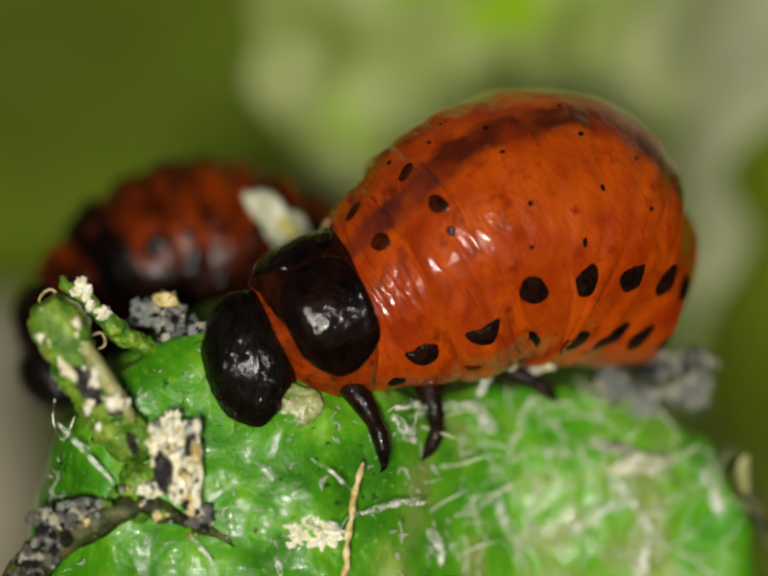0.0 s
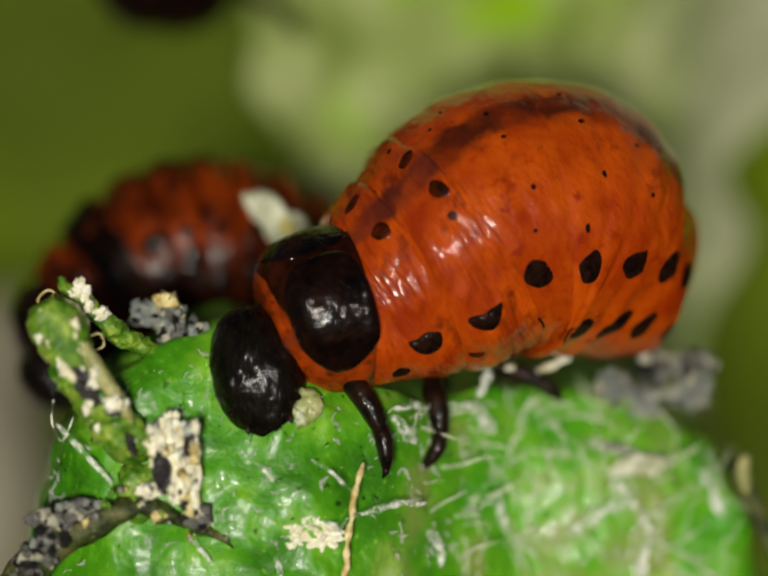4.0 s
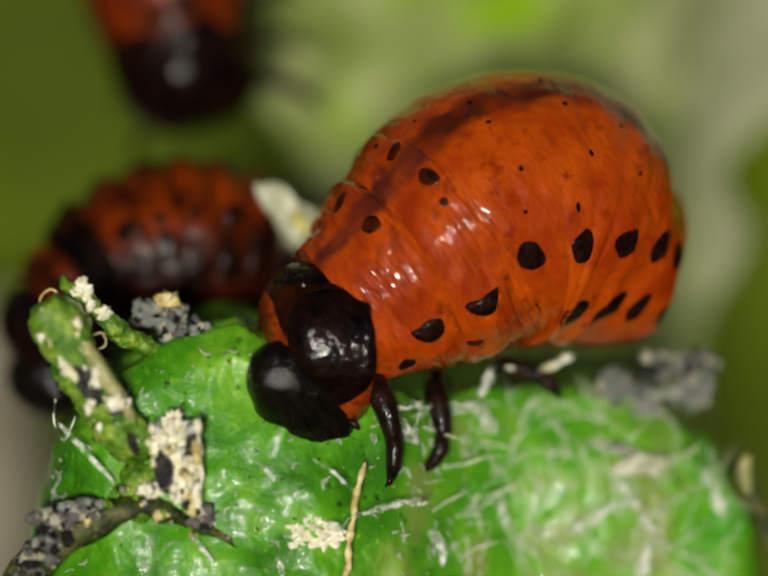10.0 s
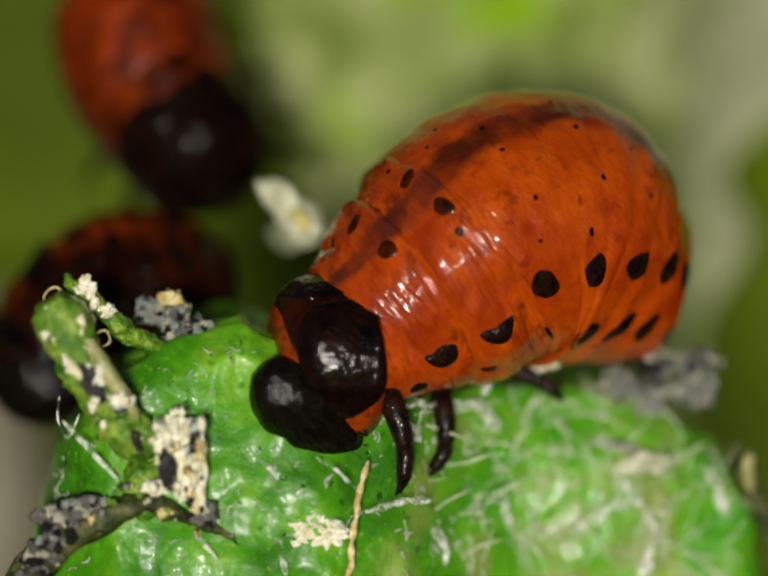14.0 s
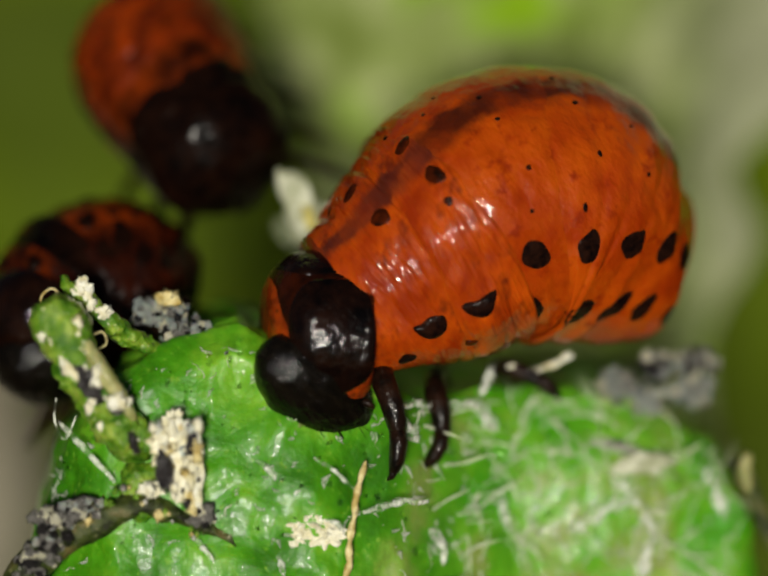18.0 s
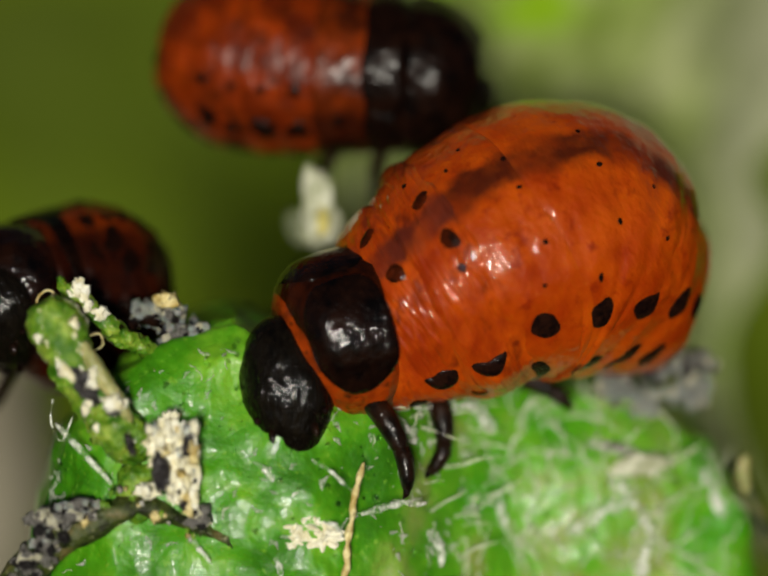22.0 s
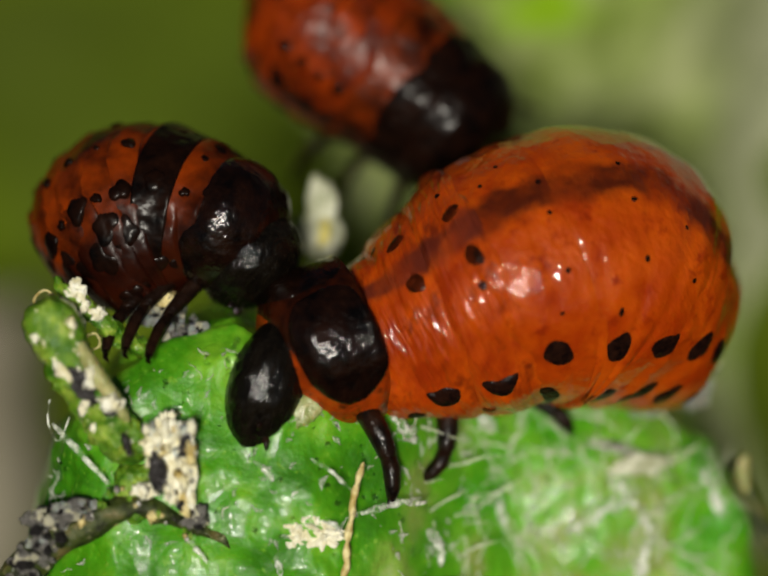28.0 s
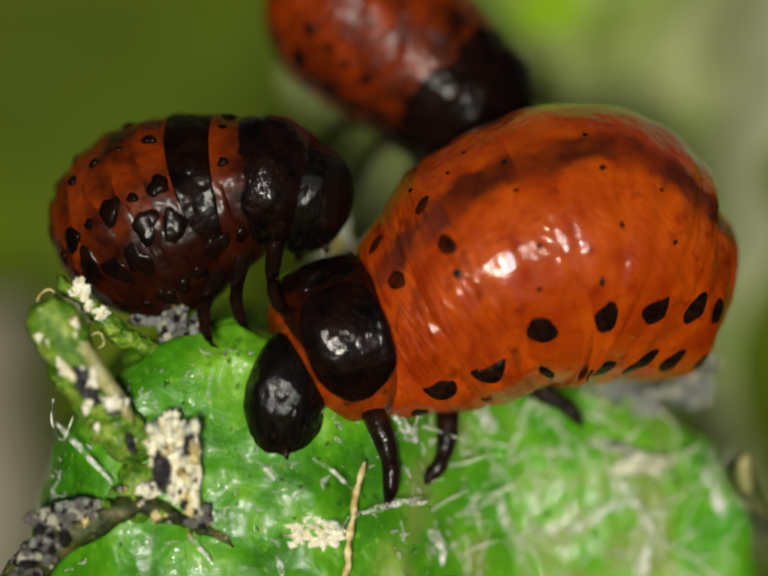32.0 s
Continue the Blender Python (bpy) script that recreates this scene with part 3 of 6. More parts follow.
for host, f, a, w, h, turn, point in (
        (abdomen, 0.477, 75, 0.22, 0.26, 4, 0.0), (rear, 0.619, 76, 0.21, 0.25, -8, 0.4), (rear, 0.771, 60, 0.21, 0.25, -10, 0.5), (rear, 0.869, 55, 0.18, 0.26, -12, 0.4), (rear, 0.922, 64, 0.13, 0.22, -10, 0.2),
        (abdomen, 0.422, 104, 0.19, 0.20, 0, 0.2), (rear, 0.755, 99, 0.19, 0.20, -4, 0.3), (rear, 0.832, 92, 0.17, 0.20, -16, 0.3), (rear, 0.878, 92, 0.15, 0.19, -16, 0.2), (rear, 0.915, 104, 0.11, 0.14, -10, 0.0)):
    spot_on(host, f, a, w * 1.10, h * (1.10 if a < 85 else 1.75), turn, 0.0, point)
spot_on(metathorax, 0.357, 84, 0.31, 0.17, 2, 0.15, 0.25, proud=0.03)
spot_on(mesothorax, 0.243, 88, 0.28, 0.20, 4, 0.15, 0.25, proud=0.03)
spot_on(mesothorax, 0.197, 108, 0.15, 0.15)
spot_on(metathorax, 0.325, 106, 0.12, 0.09, tint=SMUDGE)
for host, f, a, w, h in ((metathorax, 0.420, -9, 0.17, 0.13), (metathorax, 0.417, 16, 0.15, 0.20), (mesothorax, 0.262, -18, 0.17, 0.12), (mesothorax, 0.265, 15, 0.15, 0.18),
                         (mesothorax, 0.325, -11, 0.07, 0.06), (metathorax, 0.401, 30, 0.07, 0.09), (mesothorax, 0.211, -32, 0.06, 0.06), (metathorax, 0.417, -24, 0.05, 0.05),
                         (mesothorax, 0.331, 15, 0.10, 0.08), (abdomen, 0.534, -3, 0.05, 0.05), (rear, 0.619, 12, 0.06, 0.05), (rear, 0.635, 36, 0.05, 0.06), (abdomen, 0.527, 39, 0.05, 0.05),
                         (abdomen, 0.530, 13, 0.05, 0.04), (rear, 0.613, -6, 0.05, 0.04), (rear, 0.74, 30, 0.04, 0.05), (rear, 0.60, 60, 0.05, 0.08), (abdomen, 0.50, 56, 0.04, 0.04),
                         (abdomen, 0.47, -14, 0.04, 0.04), (abdomen, 0.50, -22, 0.04, 0.04), (rear, 0.70, 14, 0.04, 0.04)):
    spot_on(host, f, a, w, h, tint=SMUDGE if w > 0.06 else SPOT, mirror=False, proud=0.008)

# the head: a rounded black capsule with jaws, feelers and eyes
HEAD_AT = Vector((-2.10, 0.22, -1.20))


def head_shape(rx, ry, rz, turn=0.0):
    bm = bmesh.new()
    bmesh.ops.create_icosphere(bm, subdivisions=5, radius=1.0)
    m = pose(0, 0, 0, 0, turn, 0)
    for v in bm.verts:
        d = v.co.copy()
        k = 1 - 0.24 * max(-d.z, 0) ** 2 - 0.07 * math.exp(-(d.x / 0.12) ** 2) * max(d.z, 0)
        q = Vector((d.x * rx * k, d.y * ry * (1 - 0.1 * max(-d.z, 0)), d.z * rz))
        q += rough(q, 0.3, 0.03, 1.0) + rough(q, 0.09, 0.012, 6.0)
        v.co = m @ q
    return bm


def jaw(sign, scale=1.0):
    s = scale
    return tube([(0.10 * s * sign, -0.05 * s, -0.78 * s), (0.14 * s * sign, -0.08 * s, -0.98 * s), (0.05 * s * sign, -0.10 * s, -1.10 * s)], [0.11 * s, 0.085 * s, 0.025 * s], 8)


def fit_head(parent, at, size, turn, skin_material, deep=0.72, wide=0.69):
    """Head with its parts; size is the half height in millimetres."""
    h = part("head", head_shape(size * wide, size * deep, size, turn), skin_material, parent, "black bristly head", at)
    t = pose(0, 0, 0, 0, turn, 0) @ Matrix.Diagonal((wide / 0.69, deep / 0.72, 1, 1))
    for s in (1, -1):
        b = jaw(s, size)
        b.transform(t)
        part("jaw", b, PLATE, h)
        b = tube([(0.30 * s * size, -0.46 * size, -0.52 * size), (0.32 * s * size, -0.53 * size, -0.60 * size), (0.32 * s * size, -0.55 * size, -0.66 * size)],
                 [0.07 * size, 0.05 * size, 0.02 * size], 7)
        b.transform(t)
        part("feeler", b, LEGSKIN, h)
        for k in range(3):
            b = lump((0.5 * s * size, (-0.42 + 0.14 * k) * size, (-0.35 + 0.12 * (k % 2)) * size), (0.055 * size,) * 3, 0.02, detail=2)
            b.transform(t)
            part("eye", b, PLATE, h)
    rnd = random.Random(5)
    hair = bmesh.new()
    for k in range(90):
        d = Vector((rnd.uniform(-1, 1), rnd.uniform(-1, 0.5), rnd.uniform(-0.8, 0.9))).normalized()
        p = Vector((d.x * size * 0.68, d.y * size * 0.70, d.z * size * 0.97))
        q = p + d * 0.10 * size + Vector((rnd.uniform(-1, 1), 0, -1)) * 0.09 * size
        tube([p, (p + q) / 2 + d * 0.02 * size, q], [0.006, 0.005, 0.002], 4, hair)
    hair.transform(t)
    tagged(part("bristles", hair, LEGSKIN, h), kind="stuff")
    return h


head = fit_head(big, home(HEAD_AT), 1.18, -10, HEADSKIN, 0.52, 0.63)


def make_leg(parent, length, thick, at, bend=0.12, label=""):
    """A leg that hangs down from its hip: thigh, shin and claw."""
    L, r = length, thick
    leg = part("leg", tube([(-0.06, 0.45, 0.34 * L), (0, 0, 0.12 * L), (bend * 0.6, -0.02, -0.12 * L), (bend, -0.03, -0.36 * L), (bend * 1.05, -0.04, -0.46 * L)], [r * 1.2, r * 1.25, r * 1.2, r, r * 0.8], 12,
                            wobble=0.02), LEGSKIN, parent, label, at)
    part("shin", tube([(bend, -0.04, -0.42 * L), (bend * 1.1, -0.05, -0.58 * L), (bend * 0.8, -0.04, -0.78 * L), (bend * 0.45, -0.02, -0.9 * L)],
                      [r * 0.85, r * 0.95, r * 0.8, r * 0.55], 12, wobble=0.015), LEGSKIN, leg)
    part("claw", tube([(bend * 0.5, -0.02, -0.88 * L), (bend * 0.2, -0.02, -0.96 * L), (-bend * 0.25, 0, -1.0 * L)], [r * 0.5, r * 0.35, r * 0.08], 8), PLATE, leg)
    return leg


foreleg = make_leg(big, 1.35, 0.155, None, 0.16)
midleg = make_leg(big, 1.10, 0.15, None, 0.22)
hindleg = make_leg(big, 0.85, 0.14, None, 0.08)
for far in ((-0.19, 2.00, -1.68), (0.92, 2.60, -1.69), (2.21, 3.30, -1.62)):
    make_leg(big, 0.8, 0.14, home(far), 0.1)


# ---- the two larvae behind ----
def bent_larva(name, base, label, profile, length, tones, up, head_size, leg_length=1.4, spots=True, dark_sides=False, spread=40, head_wide=0.69):
    """A larva made of stiff rings along a bendable line; returns the thing and its pieces with their places on the line."""
    t = thing(name, base, label, "larva", "beetle larvae")
    P = [(f * length, 0.0, 0.0, r) for f, r in profile]
    u = (0, 0, 1)
    pieces = []
    spans = [("pronotum", 0.04, 0.30, 0), ("mesothorax", 0.23, 0.35, 1), ("metathorax", 0.31, 0.48, 2)] + \
            [("abdomen_ring", 0.44 + 0.088 * k, 0.44 + 0.088 * k + 0.125 if k < 5 else 1.0, 3) for k in range(6)]
    for n, f0, f1, tone in spans:
        fc = (f0 + f1) / 2
        c = Vector((fc * length, 0, 0))
        last = f1 >= 1
        o = part(n, ring_piece(P, u, f0, f1, c, (), 18, 44, (0.5 if tone == 0 else 0.25, 0 if last else 0.25), 0.3 if tone == 0 else 0.022, 0.06, fc * 9), tones[tone], t)
        pieces.append((fc, o))
        if tone == 0:
            tagged(o, "shiny black collar shield")
        if spots:
            for s in (1, -1):
                if tone == 3 and dark_sides:
                    part("side_plate", patch(P, u, fc, (82 + 9 * math.sin(fc * 50)) * s, 0.21, 0.27, c, 0.012, uneven=0.3, seed=int(fc * 70) + s), DULL, o, "black blotch")
                for a, h in ((14, 0.08), (50, 0.15), (112, 0.15)) if dark_sides else ((52, 0.09), (84, 0.20), (112, 0.19)):
                    h *= 1 + 0.45 * math.sin(fc * 41 + a + s)
                    if tone and h > 0.06:
                        part("spot", patch(P, u, fc, (a + 5 * math.sin(fc * 77)) * s, h * 0.95, h, c, 0.035 if dark_sides else 0.02, uneven=0.25, seed=int(a + fc * 50)), DULL, o)
        if tone == 2 and dark_sides:
            part("plate", shield(P, u, f0 + 0.012, f1 - 0.012, -112, 112, c, 0.035, None), DULL, o, "black band over the back")
        if tone < 3:
            for s in (1, -1):
                r = along(P, fc)[2]
                m = T((0, -0.62 * r * s, -0.62 * r)) @ pose(0, 0, 0, -spread * s, 30 - 24 * tone, 0)
                make_leg(o, leg_length, 0.115, m, 0.26)
    h = fit_head(t, None, head_size, 0, HEADSKIN, 0.75, head_wide)
    pieces.append((0.07, h))
    return t, pieces


def bend_rows(track, up, base, f, seat):
    """Poses of one ring from the larva's tail, middle and head over time."""
    rows = []
    for t, *v in track:
        side = up(t) if callable(up) else up
        A, M, H = (np.array(v[i:i + 3]) for i in (0, 3, 6))
        q = 1.14 * f - 0.14                     # 0 at the head's place, 1 at the tail's end
        w = 2 * (q - 0.5) * (q - 1) * H - 4 * q * (q - 1) * M + 2 * q * (q - 0.5) * A
        d = (4 * q - 3) * H + (4 - 8 * q) * M + (4 * q - 1) * A
        x = Vector(d).normalized()
        z = Vector(side) - x * x.dot(Vector(side))
        z.normalize()
        y = z.cross(x)
        m = Matrix((x, y, z)).transposed().to_4x4()
        if seat:
            m = m @ T(seat) @ pose(0, 0, 0, 0, 0, -90) @ pose(0, 0, 0, 20, 0, 0)
        rows.append((t, T(Vector(w) - Vector(base)) @ m))
    return rows


def mid_up(t):
    """The middle larva rolls its dark flank to the front while it turns round."""
    return (0, -0.40 + 0.85 * (ease(t, 9.5, 12) - ease(t, 22, 23.5)), 0.9)


MID_BASE = (-3.85, 2.40, -0.89)
FAR_BASE = (-2.73, 4.00, 2.35)
MID_TRACK = [
    (0, -0.75, 5.8, 0.30, -3.65, 5, 0.55, -5.5, 4.8, -1.05), (6, -0.72, 5.8, 0.30, -3.75, 5, 0.58, -5.5, 4.8, -1.05), (9, -1.15, 5.6, 0.25, -3.95, 5, 0.58, -5.7, 4.8, -1.1),
    (11, -1.7, 5.53, 0.2, -4.12, 4.93, 0.4, -5.6, 4.73, -1.15), (12, -2.37, 5.49, -0.1, -4.5, 4.89, -0.02, -5.73, 4.69, -1.18), (14.5, -2.53, 5.4, -0.44, -4.66, 4.8, -0.3, -5.88, 4.6, -1.41),
    (17, -3.08, 4.4, -0.59, -4.84, 3.9, -0.17, -5.74, 3, -1.02), (19, -3.29, 3.7, -0.55, -4.97, 3, -0.06, -5.81, 2.1, -0.81), (20, -3.44, 3.6, -0.51, -5.17, 2.9, -0.17, -6.03, 1.9, -0.73),
    (21.5, -3.52, 3.55, -0.42, -5.24, 2.85, -0.13, -6.18, 1.75, -0.17), (22, -3.56, 3.6, -0.38, -5.2, 2.8, -0.13, -6.25, 1.7, -0.02), (22.5, -3.6, 3.6, -0.34, -5.08, 2.8, -0.18, -5.99, 1.5, 0.69),
    (23, -3.77, 3.7, -0.26, -4.84, 2.7, -0.02, -5.44, 1, 1.05), (24.5, -4.04, 3.39, -0.22, -4.62, 2.19, 0.6, -4.9, 0.69, 1.18), (25.5, -4.75, 3.24, 0.11, -4.58, 2.04, 0.9, -4.16, 0.54, 0.6),
    (27.5, -5.19, 2.2, 0.06, -3.9, 1.7, 1.17, -2.35, 0.9, 0.76), (28, -5.11, 2.19, 0.06, -3.73, 1.59, 1.16, -2.17, 0.89, 0.84), (29, -5.02, 2.07, 0.06, -3.6, 1.57, 1.2, -1.92, 0.87, 0.99),
    (30, -5.01, 2.04, 0.1, -3.58, 1.54, 1.28, -1.85, 0.84, 1.5), (31, -4.93, 2.02, 0.14, -3.5, 1.52, 1.3, -1.85, 0.82, 1.5), (31.5, -5.01, 2.01, 0.14, -3.6, 1.51, 1.24, -1.97, 0.81, 1.07),
    (32, -4.96, 1.9, 0.14, -3.3, 1.4, 1.26, -1.45, 0.9, 1.75),
]
FAR_TRACK = [
    (0, -4.17, 7.6, 11.27, -3.48, 7.6, 9.12, -2.62, 7.6, 6.97), (2, -4.17, 7.57, 10.24, -4, 7.57, 8.09, -3.91, 7.57, 6.02), (3, -4.17, 7.56, 9.21, -4.17, 7.56, 7.04, -4.51, 7.56, 4.89),
    (6, -3.74, 7.51, 9.46, -2.87, 7.51, 7.39, -2.1, 7.51, 5.45), (7, -3.9, 7.4, 9.01, -3.39, 7.4, 6.95, -2.95, 7.3, 4.96), (7.5, -3.99, 7.39, 8.75, -3.56, 7.39, 6.69, -3.08, 7.29, 4.66),
    (8, -4.07, 7.39, 8.32, -3.6, 7.29, 6.25, -3.16, 7.19, 4.31), (9, -4.32, 7.27, 7.02, -3.76, 7.17, 5, -3.32, 6.87, 3.1), (10, -4.41, 7.26, 7.27, -3.81, 7.16, 5.3, -3.32, 6.86, 3.31),
    (11, -4.39, 7.04, 6.14, -3.74, 6.84, 4.25, -3, 6.44, 2.1), (12, -4.82, 7.03, 5.46, -4.11, 6.63, 3.38, -2.73, 6.03, 1.24), (13, -4.72, 6.81, 5.36, -4.23, 6.41, 3.29, -2.71, 5.71, 1.37),
    (14, -4.53, 6.6, 5.67, -4.04, 6.1, 3.77, -2.87, 5.3, 2.07), (16.5, -4.66, 6, 4.36, -3.93, 5, 3.3, -2.35, 3.8, 2.5), (17, -4.65, 5.88, 4.35, -3.88, 4.88, 3.42, -2.47, 3.68, 2.79),
    (18, -4.43, 5.64, 4.59, -3.58, 4.64, 3.49, -2.62, 3.44, 2.04), (18.5, -4.34, 5.52, 4.49, -3.57, 4.52, 3.52, -2.46, 3.22, 2.24), (19, -4.45, 5.4, 3.82, -3.31, 4.2, 3.34, -1.4, 3, 3.12),
    (20, -4.12, 5.33, 4.15, -2.89, 4.13, 3.62, -0.51, 2.93, 3.24), (21, -3.94, 5.17, 4.22, -2.32, 4.07, 3.74, 0.1, 3.07, 3.33), (22, -3.74, 4.6, 4.11, -1.5, 4, 3.74, 1.23, 3.6, 3.53),
    (23, -3.4, 4.38, 4.26, -1.1, 4.08, 3.91, 1.22, 3.88, 2.98), (25, -3.15, 4.34, 4.58, -1.01, 4.04, 4.02, 1.22, 3.84, 2.83), (27.5, -2.32, 4.09, 4.81, -0.52, 3.99, 3.98, 1.32, 3.79, 2.47),
    (28, -2.24, 4.08, 4.89, -0.44, 3.98, 4.02, 1.35, 3.78, 2.47), (29, -1.99, 4.06, 5.18, 0.13, 3.96, 4.14, 2.17, 3.86, 2.55), (30, -1.87, 4.04, 5.22, 0.37, 3.94, 4.29, 2.82, 3.84, 2.43),
    (31, -1.75, 4.02, 5.29, 0.13, 3.92, 4.35, 2.07, 3.82, 2.76), (32, -1.81, 4, 5.43, 0.06, 3.9, 4.22, 1.64, 3.8, 2.73),
]
PROFILE = ((0.0, 0.70), (0.08, 0.95), (0.16, 1.06), (0.26, 1.09), (0.36, 1.22), (0.5, 1.45), (0.64, 1.56), (0.78, 1.47), (0.89, 1.18), (0.96, 0.68), (1.0, 0.0))
STOUT = ((0.0, 0.75), (0.08, 1.08), (0.16, 1.22), (0.26, 1.28), (0.36, 1.32), (0.5, 1.42), (0.64, 1.46), (0.78, 1.38), (0.89, 1.1), (0.96, 0.68), (1.0, 0.0))
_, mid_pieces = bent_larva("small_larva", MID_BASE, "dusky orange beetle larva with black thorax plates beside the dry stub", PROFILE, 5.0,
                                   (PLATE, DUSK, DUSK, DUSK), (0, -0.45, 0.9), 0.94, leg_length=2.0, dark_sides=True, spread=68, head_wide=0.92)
_, far_pieces = bent_larva("small_larva", FAR_BASE, "orange beetle larva with black head crawling down the leaf behind", STOUT, 5.4,
                                   (DULL, DULL, DUSK, RUST), (-0.3, -0.75, 0.6), 0.60, leg_length=1.7)


# ---- small things on the leaf ----
def leaf_part(name, bm, material, label=""):
    for v in bm.verts:
        v.co = set_back(v.co) - LEAF_ORIGIN
    return part(name, bm, material, leaf, label)


def pieces(name, shapes, places, parent, origin, label):
    """Many small alike parts that share a few meshes; places are matrices in millimetres."""
    for k, m in enumerate(places):
        ob = new(name, shapes[k % len(shapes)].data)
        ob.parent = parent
        q = m.copy()
        q.translation = (q.translation - origin) * MM
        ob.matrix_basis = q
        tagged(ob, label)


def templates(name, bms, material):
    """Meshes to be shared; each is drawn once here and its first object removed."""
    obs = []
    for bm in bms:
        ob = part(name, bm, material)
        obs.append(ob)
    return obs


def drop_templates(obs):
    for ob in obs:
        bpy.data.objects.remove(ob)


RIDERS = []        # things that lie on the leaf and sway with it


def rider(name, c, label, category, group=""):
    """A thing that rests on the leaf."""
    ob = thing(name, c, label, category, group)
    RIDERS.append((ob, Vector(c)))
    return ob


def lying(name, bm, material, c, label, category, group="", flat=False):
    """A one-piece thing that rests on the leaf."""
    c = set_back(c)
    for v in bm.verts:
        v.co = set_back(v.co) - c
    ob = tagged(part(name, bm, material, None, "", TILT @ T(c), flat), label, category, group)
    RIDERS.append((ob, Vector(c)))
    return ob


GRAIN_SHAPES = [templates("grain", [lump((0, 0, 0), (1, 0.9, 1), 0.7, 0.35, 3.3 * k + n, detail=2) for k in range(4)], m) for n, m in enumerate((GREY, WHITE, BLACK, PALE))]


def crumbs(c, size, seed, pale=False):
    """A heap of dark and pale grains."""
    rn = random.Random(seed)
    c = set_back(c)
    pile = rider("crumb_pile", c, "pale granular crumb heap on the leaf" if pale else "grey and black granular crumb heap on the leaf", "crumbs", "crumb heaps")
    for n, count in enumerate((14, 14, 8, 70) if pale else (34, 18, 26, 8)):
        spots = []
        for k in range(count):
            d = Vector((rn.gauss(0, 1), rn.gauss(0, 1), rn.gauss(0, 1))).normalized() * rn.uniform(0.3, 1.0)
            g = rn.uniform(0.02, 0.085) if pale else rn.uniform(0.03, 0.105)
            spots.append(Matrix.Translation(Vector(c) + Vector((d.x * size[0], d.y * size[1], d.z * size[2]))) @
                         pose(0, 0, 0, rn.uniform(0, 360), rn.uniform(0, 360), 0) @ Matrix.Diagonal((g, g * rn.uniform(0.7, 1.2), g * rn.uniform(0.6, 1.3), 1)))
        pieces("grain", GRAIN_SHAPES[n], spots, pile, Vector(c), ("grey grain", "cream grain", "black grain", "whitish grain")[n])


rnd = random.Random(12)
hair_shapes = []
for k in range(7):
    pts = [(0, 0, 0), (0.35, rnd.uniform(-0.12, 0.02), rnd.uniform(-0.14, 0.14)), (0.7, rnd.uniform(-0.14, 0.0), rnd.uniform(-0.18, 0.18)), (1.0, rnd.uniform(-0.2, 0.0), rnd.uniform(-0.2, 0.2))]
    hair_shapes.append(tube(smooth_line(pts, 7), [0.075, 0.07, 0.06, 0.055, 0.045, 0.03, 0.012], 6))
hair_shapes = templates("hair", hair_shapes, CLEAR)
places = []
while len(places) < 300:
    x = rnd.uniform(-5.4, 5.6)
    right = ease(x, -0.6, 1.0)
    if rnd.random() > 0.07 + 0.93 * right:
        continue
    p = leaf_point(x, rnd.uniform(0.42, 0.98))
    ln = rnd.uniform(0.14, 0.34) + 0.75 * right * rnd.random() ** 1.6
    w = rnd.uniform(0.26, 0.55) / max(ln, 0.3) ** 0.6
    places.append(Matrix.Translation(p) @ pose(0, 0, 0, 0, rnd.uniform(0, 360), rnd.uniform(-12, 4)) @ Matrix.Diagonal((ln, ln * w, ln * w, 1)))
pieces("hair", hair_shapes, places, leaf, LEAF_ORIGIN, "glassy white leaf hair")
drop_templates(hair_shapes)
shreds = templates("shred", [tube([(-1, 0, 0.1), (-0.3, -0.25, -0.15), (0.3, -0.2, 0.2), (1, 0, -0.1)], [0.1, 0.42, 0.36, 0.08], 6, None, 0.28, 3.0 * k) for k in range(6)], GLASS)
places = []
for k in range(190):
    p = leaf_point(rnd.uniform(-5.3, 1.4) if k < 140 else rnd.uniform(0, 5.5), rnd.uniform(0.45, 0.97))
    g = rnd.uniform(0.035, 0.12)
    places.append(Matrix.Translation(p + Vector((0, 0.02, 0))) @ pose(0, 0, 0, rnd.uniform(-20, 20), rnd.uniform(0, 360), 0) @ Matrix.Diagonal((g * rnd.uniform(1, 1.8), g * 0.6, g, 1)))
pieces("skin_shred", shreds, places, leaf, LEAF_ORIGIN, "glassy shred of eaten leaf skin")
drop_templates(shreds)
beads = templates("droplet", [lump((0, 0, 0), (1, 1, 1), 0.06, 0.8, k, detail=3) for k in range(3)], DROP)
places = []
for k in range(170):
    p = leaf_point(rnd.uniform(-5.2, 5.4), rnd.uniform(0.45, 0.99))
    g = rnd.choice((0.018, 0.022, 0.03, 0.035, 0.05))
    places.append(Matrix.Translation(p + Vector((0, -g * 0.5, 0))) @ Matrix.Diagonal((g, g, g, 1)))
pieces("droplet", beads, places, leaf, LEAF_ORIGIN, "tiny clear droplet")
drop_templates(beads)

